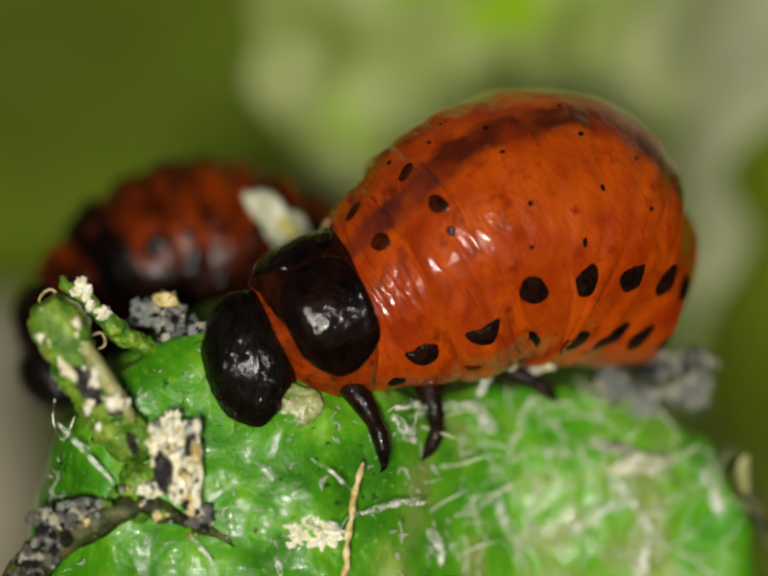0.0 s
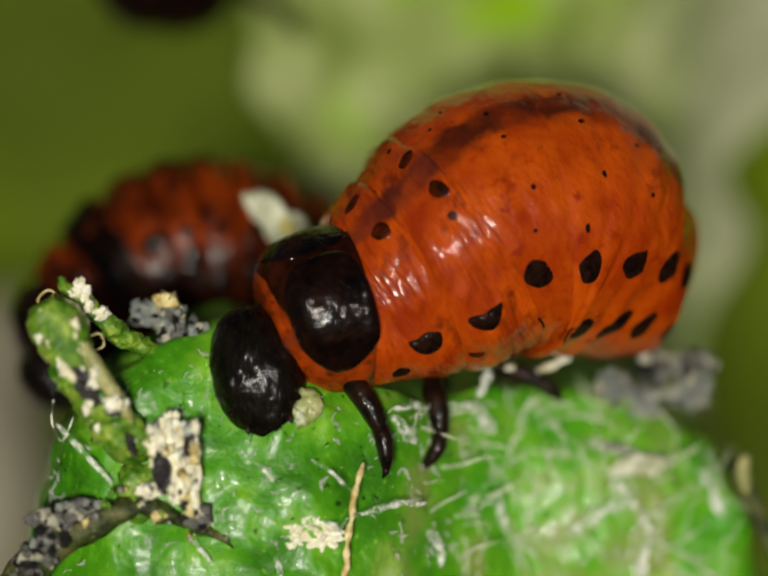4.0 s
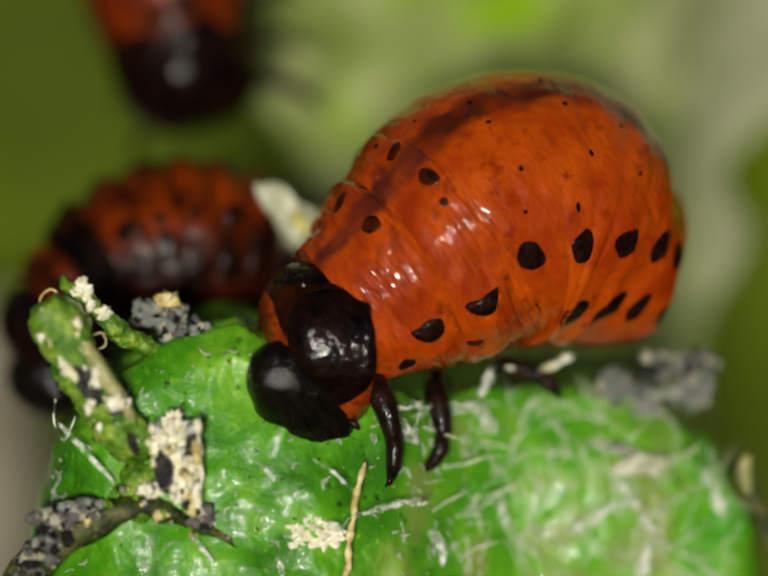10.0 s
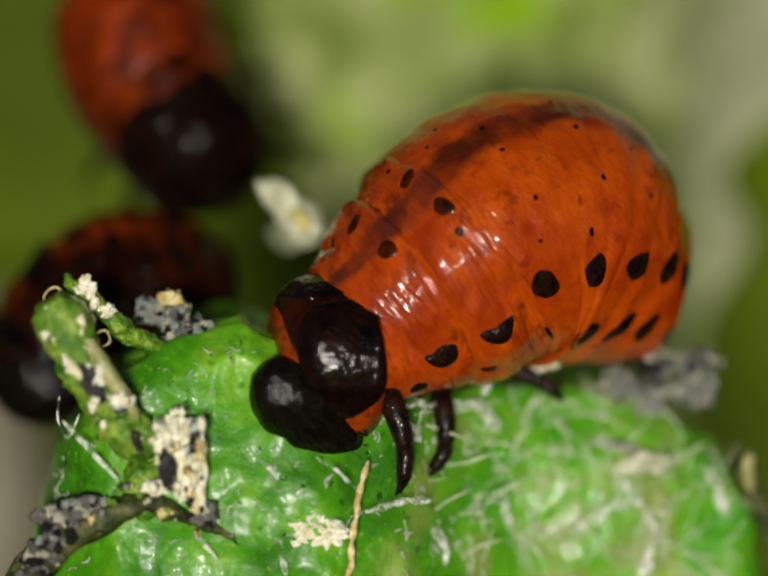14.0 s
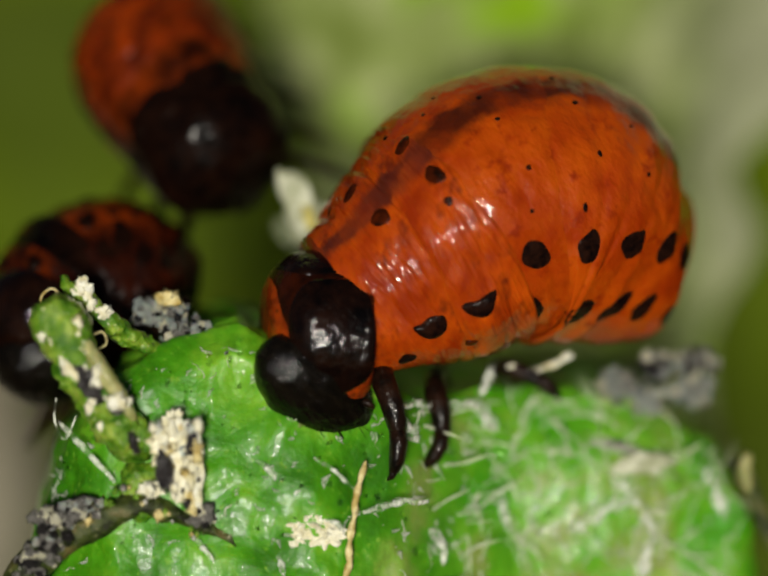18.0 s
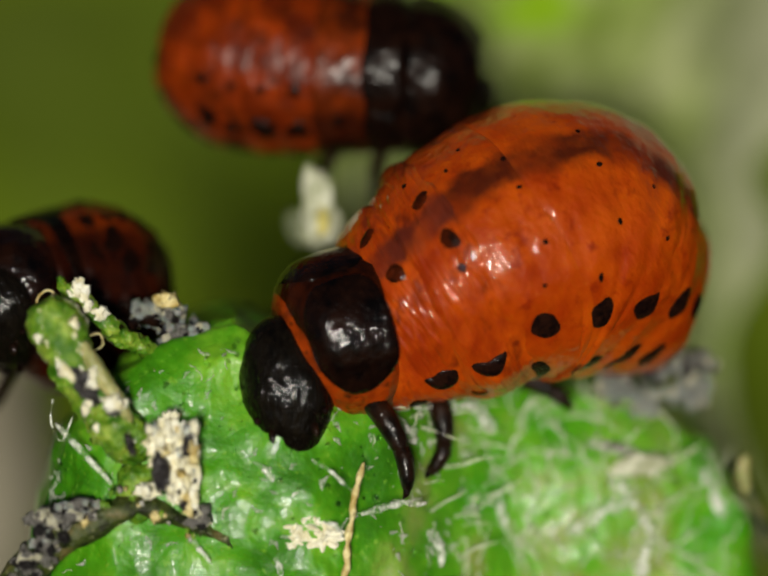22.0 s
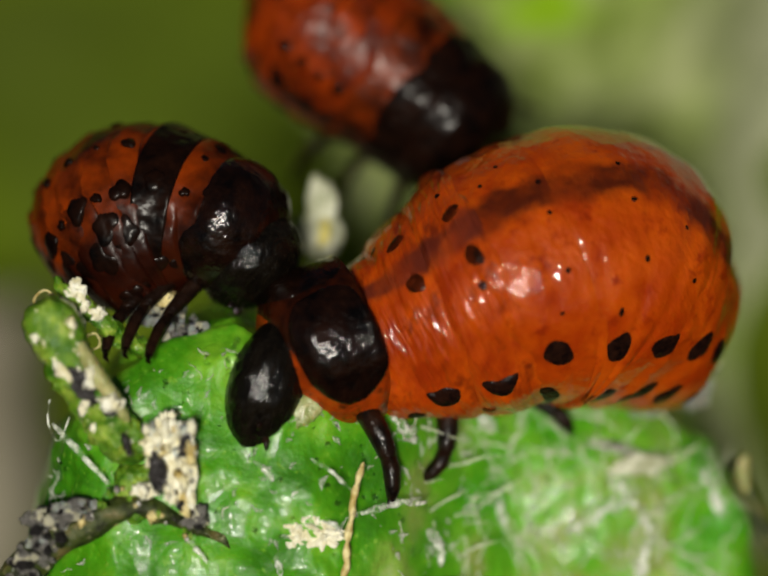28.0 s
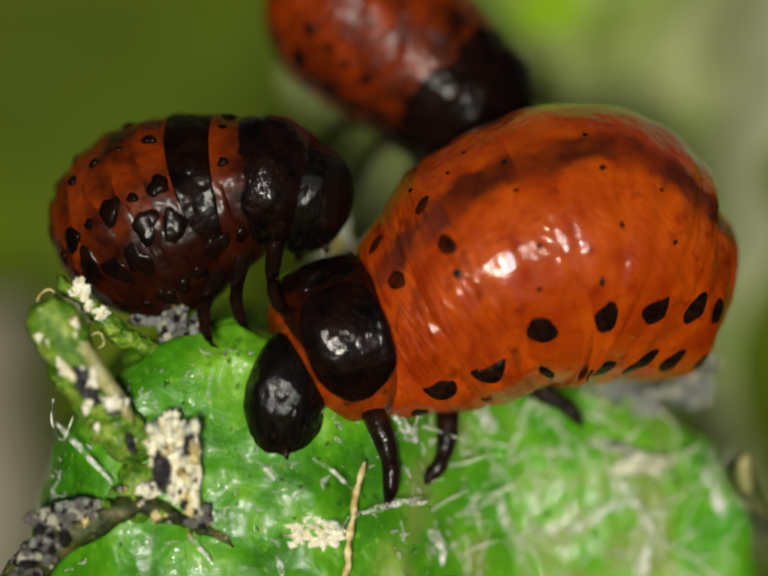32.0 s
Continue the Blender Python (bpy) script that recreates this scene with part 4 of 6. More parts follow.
# straw-coloured thread and pale crusts
lying("dry_thread", tube(smooth_line([(-0.30, -0.20, -2.72), (-0.43, -0.25, -3.06), (-0.47, -0.22, -3.52), (-0.55, -0.20, -3.98), (-0.64, -0.10, -4.60)], 24),
                         [0.036 + 0.03 * abs(math.sin(2.3 * k)) for k in range(24)], 8, wobble=0.05), STRAW, (-0.47, -0.20, -3.52), "straw-coloured dry thread lying on the leaf", "thread")
for c, sz, sd in (((-1.25, -0.12, -3.68), (0.28, 0.12, 0.22), 1), ((-0.91, -0.12, -3.87), (0.24, 0.1, 0.15), 2), ((-1.37, -0.12, -3.90), (0.17, 0.1, 0.11), 3), ((-1.02, -0.10, -3.64), (0.14, 0.1, 0.12), 4)):
    lying("crust", lump(c, sz, 1.0, 0.2, sd, detail=4), WHITE, c, "cream-coloured lumpy crust on the leaf", "crust", "pale crusts", True)
for a, b, w in (((-1.10, -0.15, -2.65), (-0.53, -0.30, -3.14), 0.045), ((-0.34, -0.20, -3.49), (0.74, 0.10, -3.35), 0.06), ((-0.94, -0.30, -3.63), (-0.64, -0.30, -3.78), 0.04),
                ((-1.71, -0.10, -4.14), (-1.60, -0.10, -4.49), 0.05), ((-3.71, 0.10, -1.66), (-3.25, 0.10, -1.55), 0.05), ((-3.01, -0.20, -3.91), (-2.70, -0.30, -4.28), 0.04),
                ((-2.02, -0.15, -2.69), (-1.71, -0.20, -3.03), 0.045), ((-1.25, -0.20, -3.14), (-1.52, -0.20, -3.30), 0.035)):
    mid_p = tuple((u + v) / 2 + k for u, v, k in zip(a, b, (0, -0.05, 0.05)))
    lying("fibre", tube(smooth_line([a, mid_p, b], 9), [w * q for q in (0.5, 0.9, 1.3, 0.8, 1.2, 0.9, 1.1, 0.6, 0.3)], 8, wobble=0.05), GLASS, mid_p, "glassy torn fibre on the leaf", "fibre", "glassy fibres")
lying("bite_scar", lump((-1.41, 0.00, -1.87), (0.46, 0.13, 0.38), 0.35, 0.5, 71, detail=4), SCAR, (-1.41, 0.00, -1.87), "pale chewed patch on the leaf's edge", "leaf scar")
# shed membrane under the belly
lying("membrane", tube(smooth_line([(-0.07, 0.55, -1.88), (0.59, 0.60, -1.86), (1.13, 0.70, -1.89), (1.56, 0.90, -1.65), (1.72, 1.00, -1.20)], 22),
                       [0.05 + 0.05 * abs(math.sin(1.9 * k)) - 0.0015 * k for k in range(22)], 10, wobble=0.1), GLASS, (0.90, 0.65, -1.86), "shrivelled clear membrane under the larva", "membrane")
lying("membrane", tube(smooth_line([(1.92, 1.20, -1.28), (2.47, 1.30, -1.30), (2.98, 1.35, -1.10)], 12), [0.025 + 0.03 * abs(math.sin(2.1 * k)) for k in range(12)], 8, wobble=0.06), CREAM,
      (2.47, 1.25, -1.28), "dry yellowish membrane under the larva", "membrane")
# grey crumbs under the tail and on the rim
for c, sz, sd in (((-3.37, 0.90, -0.56), (0.4, 0.3, 0.34), 4), ((-2.98, 0.80, -0.79), (0.36, 0.3, 0.28), 5), ((-3.77, 1.00, -0.40), (0.25, 0.2, 0.25), 6), 
                  ((3.76, 2.00, -1.60), (0.35, 0.3, 0.3), 8), ((4.40, 2.00, -1.28), (0.3, 0.3, 0.3), 9), ((4.16, 2.00, -1.83), (0.34, 0.3, 0.34), 10), ((5.05, 2.20, -1.21), (0.34, 0.3, 0.22), 11),
                  ((4.97, 2.20, -1.68), (0.4, 0.3, 0.25), 12)):
    crumbs(c, sz, sd, sd in (4, 5, 6, 8, 10, 12))
lying("crumb", lump((-3.41, 0.85, -0.19), (0.17, 0.14, 0.14), 0.8, 0.35, 7), STRAW, (-3.41, 0.85, -0.19), "orange-brown dry crumb on the crumb heap", "crumb")
leaf_part("dry_edge", shard((4.08, 1.35, -2.83), 0.5, 0.2, 4, 0, 0.2, 61), PETAL, "whitish dry leaf edge")
leaf_part("dry_edge", shard((3.66, 1.50, -2.60), 0.42, 0.16, -8, 0, 0.2, 62), GREY, "grey dry leaf edge")
leaf_part("dry_edge", tube(smooth_line([(4.28, 1.40, -2.72), (4.75, 1.40, -2.69), (5.07, 1.50, -2.49)], 8), [0.12, 0.11, 0.1, 0.09, 0.08, 0.06, 0.04, 0.02], 8, wobble=0.05), CLEAR,
          "thin whitish dry leaf edge")
leaf_part("dark_tip", tube(smooth_line([(5.65, 1.90, -2.82), (5.89, 1.90, -3.25), (6.14, 2.00, -3.89), (6.46, 2.10, -4.53)], 8), [0.12, 0.17, 0.15, 0.14, 0.14, 0.13, 0.13, 0.12], 8, wobble=0.05), BARK,
          "dark withered leaf tip")

leaf_part("dry_edge", lump((5.79, 1.75, -2.99), (0.12, 0.12, 0.30), 0.5, 0.4, 63), SHEATH, "straw-coloured dry point")
for a, b, w in (((2.94, 1.25, -3.92), (3.96, 1.40, -3.27), 0.11), ((3.61, 1.45, -2.95), (4.31, 1.38, -3.97), 0.10), ((4.24, 1.40, -3.97), (4.04, 1.35, -4.60), 0.12), ((5.17, 1.80, -2.93), (5.41, 1.80, -3.72), 0.09),
                ((1.76, 1.20, -3.22), (1.92, 1.20, -3.84), 0.10), ((0.74, 0.65, -3.84), (0.94, 0.68, -4.35), 0.09), ((1.37, 1.15, -1.89), (1.77, 1.30, -2.28), 0.10), ((0.12, 0.35, -2.02), (0.51, 0.50, -2.45), 0.11)):
    mid_p = tuple((u + v) / 2 + k for u, v, k in zip(a, b, (0.04, -0.05, 0.03)))
    lying("fibre", tube(smooth_line([a, mid_p, b], 12), [w * q for q in (0.4, 0.8, 1.0, 0.7, 1.1, 0.9, 0.7, 1.0, 1.1, 0.8, 0.6, 0.3)], 8, wobble=0.09), GLASS, mid_p, "glassy torn fibre on the leaf", "fibre", "glassy fibres")

# the dry stub that leans out at the leaf's edge
STUB_BASE = Vector((-3.84, -0.20, -3.14))
stub = thing("dry_stub", STUB_BASE, "broken green stub with black and cream bark", "plant stub")
part("core", lump((0, 0, 0), (0.32, 0.2, 0.42), 0.4, 0.4, 21), MOSS, stub)


def stub_part(name, bm, material, label=""):
    for v in bm.verts:
        if name in ("club", "sprout", "shoot", "stem"):
            v.co += rough(v.co, 0.13, 0.06, 4.0) + rough(v.co, 0.05, 0.035, 9.0)
        v.co -= STUB_BASE
    return part(name, bm, material, stub, label, flat=name in ("flake", "bark_patch"))


stub_part("club", tube(smooth_line([(-5.42, -0.50, -0.77), (-5.12, -0.50, -0.55), (-4.82, -0.45, -1.19), (-4.55, -0.40, -1.61), (-4.14, -0.35, -2.15), (-3.76, -0.30, -2.60)], 48),
                       [float(np.interp(k / 47, (0, 0.06, 0.12, 0.2, 0.35, 0.6, 0.8, 0.93, 1), (0.14, 0.36, 0.43, 0.43, 0.36, 0.32, 0.34, 0.3, 0.18))) for k in range(48)], 30, wobble=0.1), MOSS, "mossy green club end")
stub_part("sprout", tube(smooth_line([(-5.10, 0.00, 0.18), (-4.85, 0.00, -0.09), (-4.48, 0.10, -0.40), (-4.07, 0.25, -0.75), (-3.66, 0.50, -0.98)], 36),
                         [0.03 + 0.12 * min(k / 6, 1) for k in range(36)], 16, wobble=0.08), MOSS, "thin green sprout with white tip")
stub_part("flake", lump((-4.73, -0.15, -0.02), (0.12, 0.08, 0.16), 0.7, 0.3, 31), WHITE, "white crust")
stub_part("curl", tube(smooth_line([(-5.33, -0.20, -0.40), (-5.39, -0.20, -0.17), (-5.22, -0.15, -0.02), (-5.07, -0.10, -0.13)], 10), [0.02] * 10, 6), STRAW, "curled straw hair")
stub_part("curl", tube(smooth_line([(-4.64, -0.30, -0.78), (-4.41, -0.35, -0.70), (-4.36, -0.30, -0.89), (-4.52, -0.30, -0.97)], 10), [0.014] * 10, 6), STRAW, "curled straw hair")
stub_part("curl", tube(smooth_line([(-5.18, 0.20, -1.74), (-5.21, 0.20, -2.09), (-5.06, 0.20, -2.40), (-4.86, 0.10, -2.01)], 10), [0.02] * 10, 6), GLASS, "curled clear hair")
stub_part("bark_patch", shard((-4.58, -0.78, -1.53), 0.17, 0.40, 32, 10, 0.14, 1), BLACK, "black bark")
stub_part("bark_patch", shard((-4.23, -0.72, -1.89), 0.24, 0.09, -10, 0, 0.14, 2), BLACK, "black bark")
stub_part("bark_patch", shard((-4.90, -0.82, -1.26), 0.08, 0.26, 40, 0, 0.14, 10), CREAM, "cream bark")
stub_part("bark_patch", shard((-4.11, -0.76, -1.79), 0.20, 0.12, 10, 0, 0.14, 12), WHITE, "white crust")
stub_part("sheath", tube(smooth_line([(-4.74, -0.62, -0.77), (-4.49, -0.70, -1.13), (-4.21, -0.70, -1.57), (-3.91, -0.62, -2.04)], 16), [0.07, 0.11, 0.12, 0.12, 0.13, 0.13, 0.12, 0.13, 0.13, 0.12, 0.12, 0.13, 0.12, 0.11, 0.1, 0.07], 12, wobble=0.03),
          SHEATH, "straw-green papery sheath")
for k, c in enumerate(((-4.84, -0.12, -0.09), (-4.63, -0.08, -0.26), (-4.43, -0.05, -0.40), (-4.47, -0.83, -1.28), (-4.20, -0.83, -1.80), (-4.14, -0.85, -1.74), (-3.66, -0.70, -3.14))):
    stub_part("crust", lump(c, (0.07 + 0.02 * (k % 3), 0.05, 0.10), 1.0, 0.3, 90 + k, detail=3), WHITE, "white crust")
stub_part("shoot", lump((-4.17, -0.45, -2.26), (0.36, 0.28, 0.32), 0.35, 0.5, 22), MOSS, "green swollen shoot")
stub_part("flake", shard((-3.36, -0.60, -2.36), 0.34, 0.34, 20, -10, 0.30, 3), CREAM, "cream-white flake")
stub_part("flake", shard((-2.96, -0.62, -2.74), 0.15, 0.62, 4, 0, 0.30, 4), WHITE, "cream-white flake")
stub_part("flake", shard((-3.20, -0.58, -2.98), 0.17, 0.44, 8, 0, 0.26, 14), CREAM, "cream-white flake")
stub_part("flake", shard((-3.32, -0.62, -2.06), 0.20, 0.16, 60, 0, 0.2, 15), WHITE, "white flake")
stub_part("bark_patch", shard((-3.02, -0.74, -2.38), 0.09, 0.28, -12, 0, 0.14, 5), BLACK, "black bark")
stub_part("bark_patch", shard((-3.44, -0.76, -2.83), 0.14, 0.34, 4, 0, 0.2, 6), BLACK, "black bark")
stub_part("bark_patch", shard((-3.92, -0.74, -2.40), 0.08, 0.2, 20, 0, 0.14, 16), BLACK, "black bark")
stub_part("flake", shard((-3.65, -0.55, -3.12), 0.26, 0.14, 0, 0, 0.2, 7), WHITE, "cream-white flake")
stub_part("flake", shard((-3.02, -0.58, -3.35), 0.11, 0.24, 0, 0, 0.2, 8), STRAW, "straw-coloured flake")
stub_part("stem", tube(smooth_line([(-5.77, 0.00, -4.61), (-5.15, -0.15, -3.98), (-4.45, -0.25, -3.64), (-3.69, -0.30, -3.37), (-3.16, -0.25, -3.60), (-2.70, -0.20, -3.77), (-2.28, -0.15, -4.00)], 20),
                       [0.3, 0.3, 0.28, 0.28, 0.26, 0.25, 0.24, 0.22, 0.2, 0.2, 0.2, 0.18, 0.15, 0.13, 0.1, 0.09, 0.09, 0.08, 0.07, 0.04], 10, wobble=0.1), BARK, "dark crooked stem")
for c, sz, sd in (((-5.13, -0.30, -3.67), (0.42, 0.3, 0.35), 41), ((-4.71, -0.30, -3.44), (0.3, 0.2, 0.2), 42), ((-5.32, -0.30, -4.13), (0.34, 0.3, 0.3), 43), ((-5.52, -0.20, -4.40), (0.3, 0.3, 0.3), 44),
                  ((-2.85, -0.30, -3.56), (0.16, 0.12, 0.14), 45)):
    crumbs(c, sz, sd)
stub_part("hair", tube(smooth_line([(-5.11, -0.10, -2.09), (-4.68, -0.25, -2.55), (-4.23, -0.30, -3.02)], 8), [0.03, 0.05, 0.05, 0.06, 0.05, 0.05, 0.04, 0.03], 8, wobble=0.03), GLASS, "glassy hair")

rn = random.Random(77)
CLUB = [(-5.39, -0.80, -0.77), (-5.09, -0.85, -0.58), (-4.79, -0.82, -1.19), (-4.41, -0.74, -1.72), (-4.04, -0.68, -2.21)]
for k in range(70):
    c = Vector(along([(*p, 0.0) for p in CLUB], 0.14 + 0.86 * rn.random())[0]) + Vector((rn.uniform(-0.24, 0.24), rn.uniform(0.0, 0.12), rn.uniform(-0.2, 0.2)))
    g = 0.022 + 0.06 * rn.random() ** 2
    stub_part("crust", lump(c, (g, g * 0.6, g * 1.3), 1.1, 0.2, k, detail=2), WHITE if k % 3 else CREAM, "white crust")
for k in range(90):                      # crumbled bark over the flakes and the stem
    u = rn.random()
    if k < 60:
        c = Vector((rn.uniform(-3.68, -2.86), -0.74 + rn.uniform(-0.03, 0.10), rn.uniform(-3.35, -2.10)))
        if c.x < -3.3 and c.z < -2.75:
            continue
    else:
        c = Vector((-5.0 + 2.3 * u, -0.46 + 0.08 * rn.random(), -3.86 + 0.62 * math.sin(math.pi * min(u * 1.15, 1.0)) + rn.uniform(-0.14, 0.14)))
    g = 0.025 + 0.06 * rn.random() ** 2
    tone = (WHITE, CREAM, PALE, STRAW, WHITE, BLACK)[k % 6] if k < 60 else (MOSS, BARK, GREY, STRAW)[k % 4]
    stub_part("crust", lump(c, (g, g * 0.7, g * 1.4), 1.1, 0.2, 300 + k, detail=2), tone, "crumbled bark")
for x, z, w in ((-3.30, -2.16, 0.13), (-3.10, -2.22, 0.10), (-3.46, -2.28, 0.10), (-2.92, -2.52, 0.10)):
    stub_part("flake", lump((x, -0.66, z), (w, 0.12, w * 1.3), 0.7, 0.35, 400 + x), WHITE, "bright white crust")
# pale dried bud behind the head
BUD_BASE = Vector((-1.60, 3.20, 1.30))
bm = lump((0, 0.02, -0.26), (0.31, 0.24, 0.46), 0.35, 0.5, 51, detail=4)
lump((-0.03, 0, 0.22), (0.24, 0.2, 0.44), 0.3, 0.5, 53, bm, detail=4)
bud = part("dried_bud", bm, PETAL, None, "", TILT @ T(BUD_BASE))
tagged(bud, "pale withered flower bud with a yellow heart behind the larva", "bud")
for c, size, turn in (((-0.09, -0.14, 0.42), (0.12, 0.06, 0.30), -6), ((0.13, -0.14, 0.05), (0.10, 0.07, 0.40), 8), ((-0.17, -0.12, -0.12), (0.10, 0.07, 0.34), -10),
                      ((-0.40, 1.3, -0.26), (0.19, 0.10, 0.34), -14)):
    b = lump((0, 0, 0), size, 0.35, 0.5, 200 + turn)
    b.transform(Matrix.Translation(c) @ pose(0, 0, 0, turn, turn, 0))
    part("petal", b, WITHERED if c[1] > 1 else PETAL, bud, "grey withered petal" if c[1] > 1 else "whitish withered petal")
part("heart", lump((0.03, -0.22, -0.24), (0.11, 0.07, 0.20), 0.6, 0.4, 52), mat("yellow_heart", (0.42, 0.36, 0.10), (0.64, 0.55, 0.14), 0.25, 0.5, 0.03, 0.08), bud, "yellow heart")


for shapes in GRAIN_SHAPES:
    drop_templates(shapes)


# ---- movement ----
# seconds; right, away, up (mm); roll, nod, turn (degrees)
FRONT_ROWS = [
    (0, 0.008, 0.024, -0.032, -1.3, 0, -0), (0.5, 0.043, 0.029, -0.007, -2, 0.3, -0.2), (1, 0.055, 0.03, -0.104, -1.7, 1, 0.3),
    (1.5, 0.045, 0.04, 0.01, -1.9, 0.3, 0.9), (2, 0.122, 0.042, 0.032, -1.8, 1.6, 1.2), (2.5, 0.098, 0.031, 0.097, -1.6, 2.3, 0.9),
    (3, 0.112, 0.026, 0.143, -2, 2.5, 0.2), (3.5, 0.009, 0.036, 0.159, -2.9, 0.8, 0.5), (5.5, 0.124, 0.105, 0.012, -3.8, -3.1, 3.6),
    (6, 0.104, 0.106, -0.011, -3.7, -2.3, 3.5), (6.5, 0.105, 0.117, 0.042, -4.4, -2, 3.7), (7, 0.083, 0.119, 0.069, -4.8, -2.1, 3.4),
    (7.5, 0.019, 0.125, 0.097, -6.1, -2.9, 3.1), (8, -0.043, 0.124, 0.138, -6.7, -3.7, 2.5), (8.5, -0.077, 0.12, 0.077, -6.5, -4.2, 2.5),
    (9, -0.119, 0.118, 0.132, -7, -5.7, 2.3), (9.5, -0.052, 0.11, 0.05, -6.4, -4.4, 2.1), (10, -0.121, 0.115, 0.25, -7.5, -4.2, 1.7),
    (10.5, -0.084, 0.125, 0.156, -7.8, -4, 2.1), (11, -0.135, 0.122, 0.19, -7.6, -3.2, 2.6), (11.5, -0.164, 0.107, 0.2, -6.9, -3.8, 1.8),
    (12, -0.089, 0.1, 0.059, -5.9, -4.5, 1.9), (12.5, -0.119, 0.095, 0.043, -5.2, -4.2, 2), (13, -0.02, 0.107, -0.096, -4.6, -5, 3.2),
    (13.5, 0.018, 0.108, -0.019, -4.4, -4.4, 3.2), (14, 0.038, 0.117, -0.107, -4.2, -4.7, 3.8), (14.5, 0.024, 0.114, 0.049, -4, -4.2, 3.6),
    (16.5, -0.086, 0.061, 0.262, -4.6, -3.4, 0.9), (17, -0.068, 0.074, 0.253, -5.3, -4, 1.4), (17.5, -0.004, 0.082, 0.25, -4.8, -2.6, 2.2),
    (18, -0.047, 0.086, 0.36, -5.3, -2.6, 2.2), (18.5, -0.016, 0.072, 0.305, -4.2, -1.7, 2.1), (19, -0.002, 0.051, 0.122, -2.4, 0.5, 1.7),
    (19.5, -0.003, 0.039, 0.113, -1.9, 0.2, 1.1), (20, 0.117, 0.031, 0.069, -1.7, 0.9, 0.8), (20.5, 0.185, 0.017, 0.047, 0.1, 2.7, 1.1),
    (21, 0.203, -0.026, -0.069, 3.7, 4.5, 1.3), (21.5, 0.13, -0.08, -0.139, 5.6, 3.6, -0), (22, 0.221, -0.098, -0.331, 6.8, 1.8, -0),
    (22.5, 0.204, -0.092, -0.307, 6.2, 0.5, 0.1), (23, 0.17, -0.094, -0.336, 5.7, 0.9, -0.3), (23.5, 0.255, -0.106, -0.318, 6.9, 3.7, -0.2),
    (24, 0.207, -0.105, -0.279, 6.7, 2.4, -0.2), (24.5, 0.366, -0.087, -0.36, 6.8, 4.8, 1), (25, 0.33, -0.056, -0.368, 5.4, 3.1, 1.8),
    (25.5, 0.372, -0.041, -0.4, 4.6, 1.6, 1.7), (27.5, 0.784, -0.094, -0.696, 8.4, 9.3, 1), (28, 0.62, -0.156, -0.608, 7.9, 9.2, -2.4),
    (28.5, 0.549, -0.196, -0.572, 7.7, 7.9, -4.6), (29, 0.441, -0.209, -0.353, 5.9, 7.3, -6.3), (29.5, 0.356, -0.221, -0.324, 4.7, 5.3, -7.8),
    (30, 0.3, -0.238, -0.1, 4, 5.5, -9.1), (30.5, 0.261, -0.24, -0.137, 3.9, 3.9, -9.5), (31, 0.305, -0.242, -0.059, 4, 4.4, -9.4),
    (31.5, 0.432, -0.247, -0.256, 5, 3.4, -9), (32, 0.426, -0.264, -0.39, 6.3, 3.1, -9.2),
]
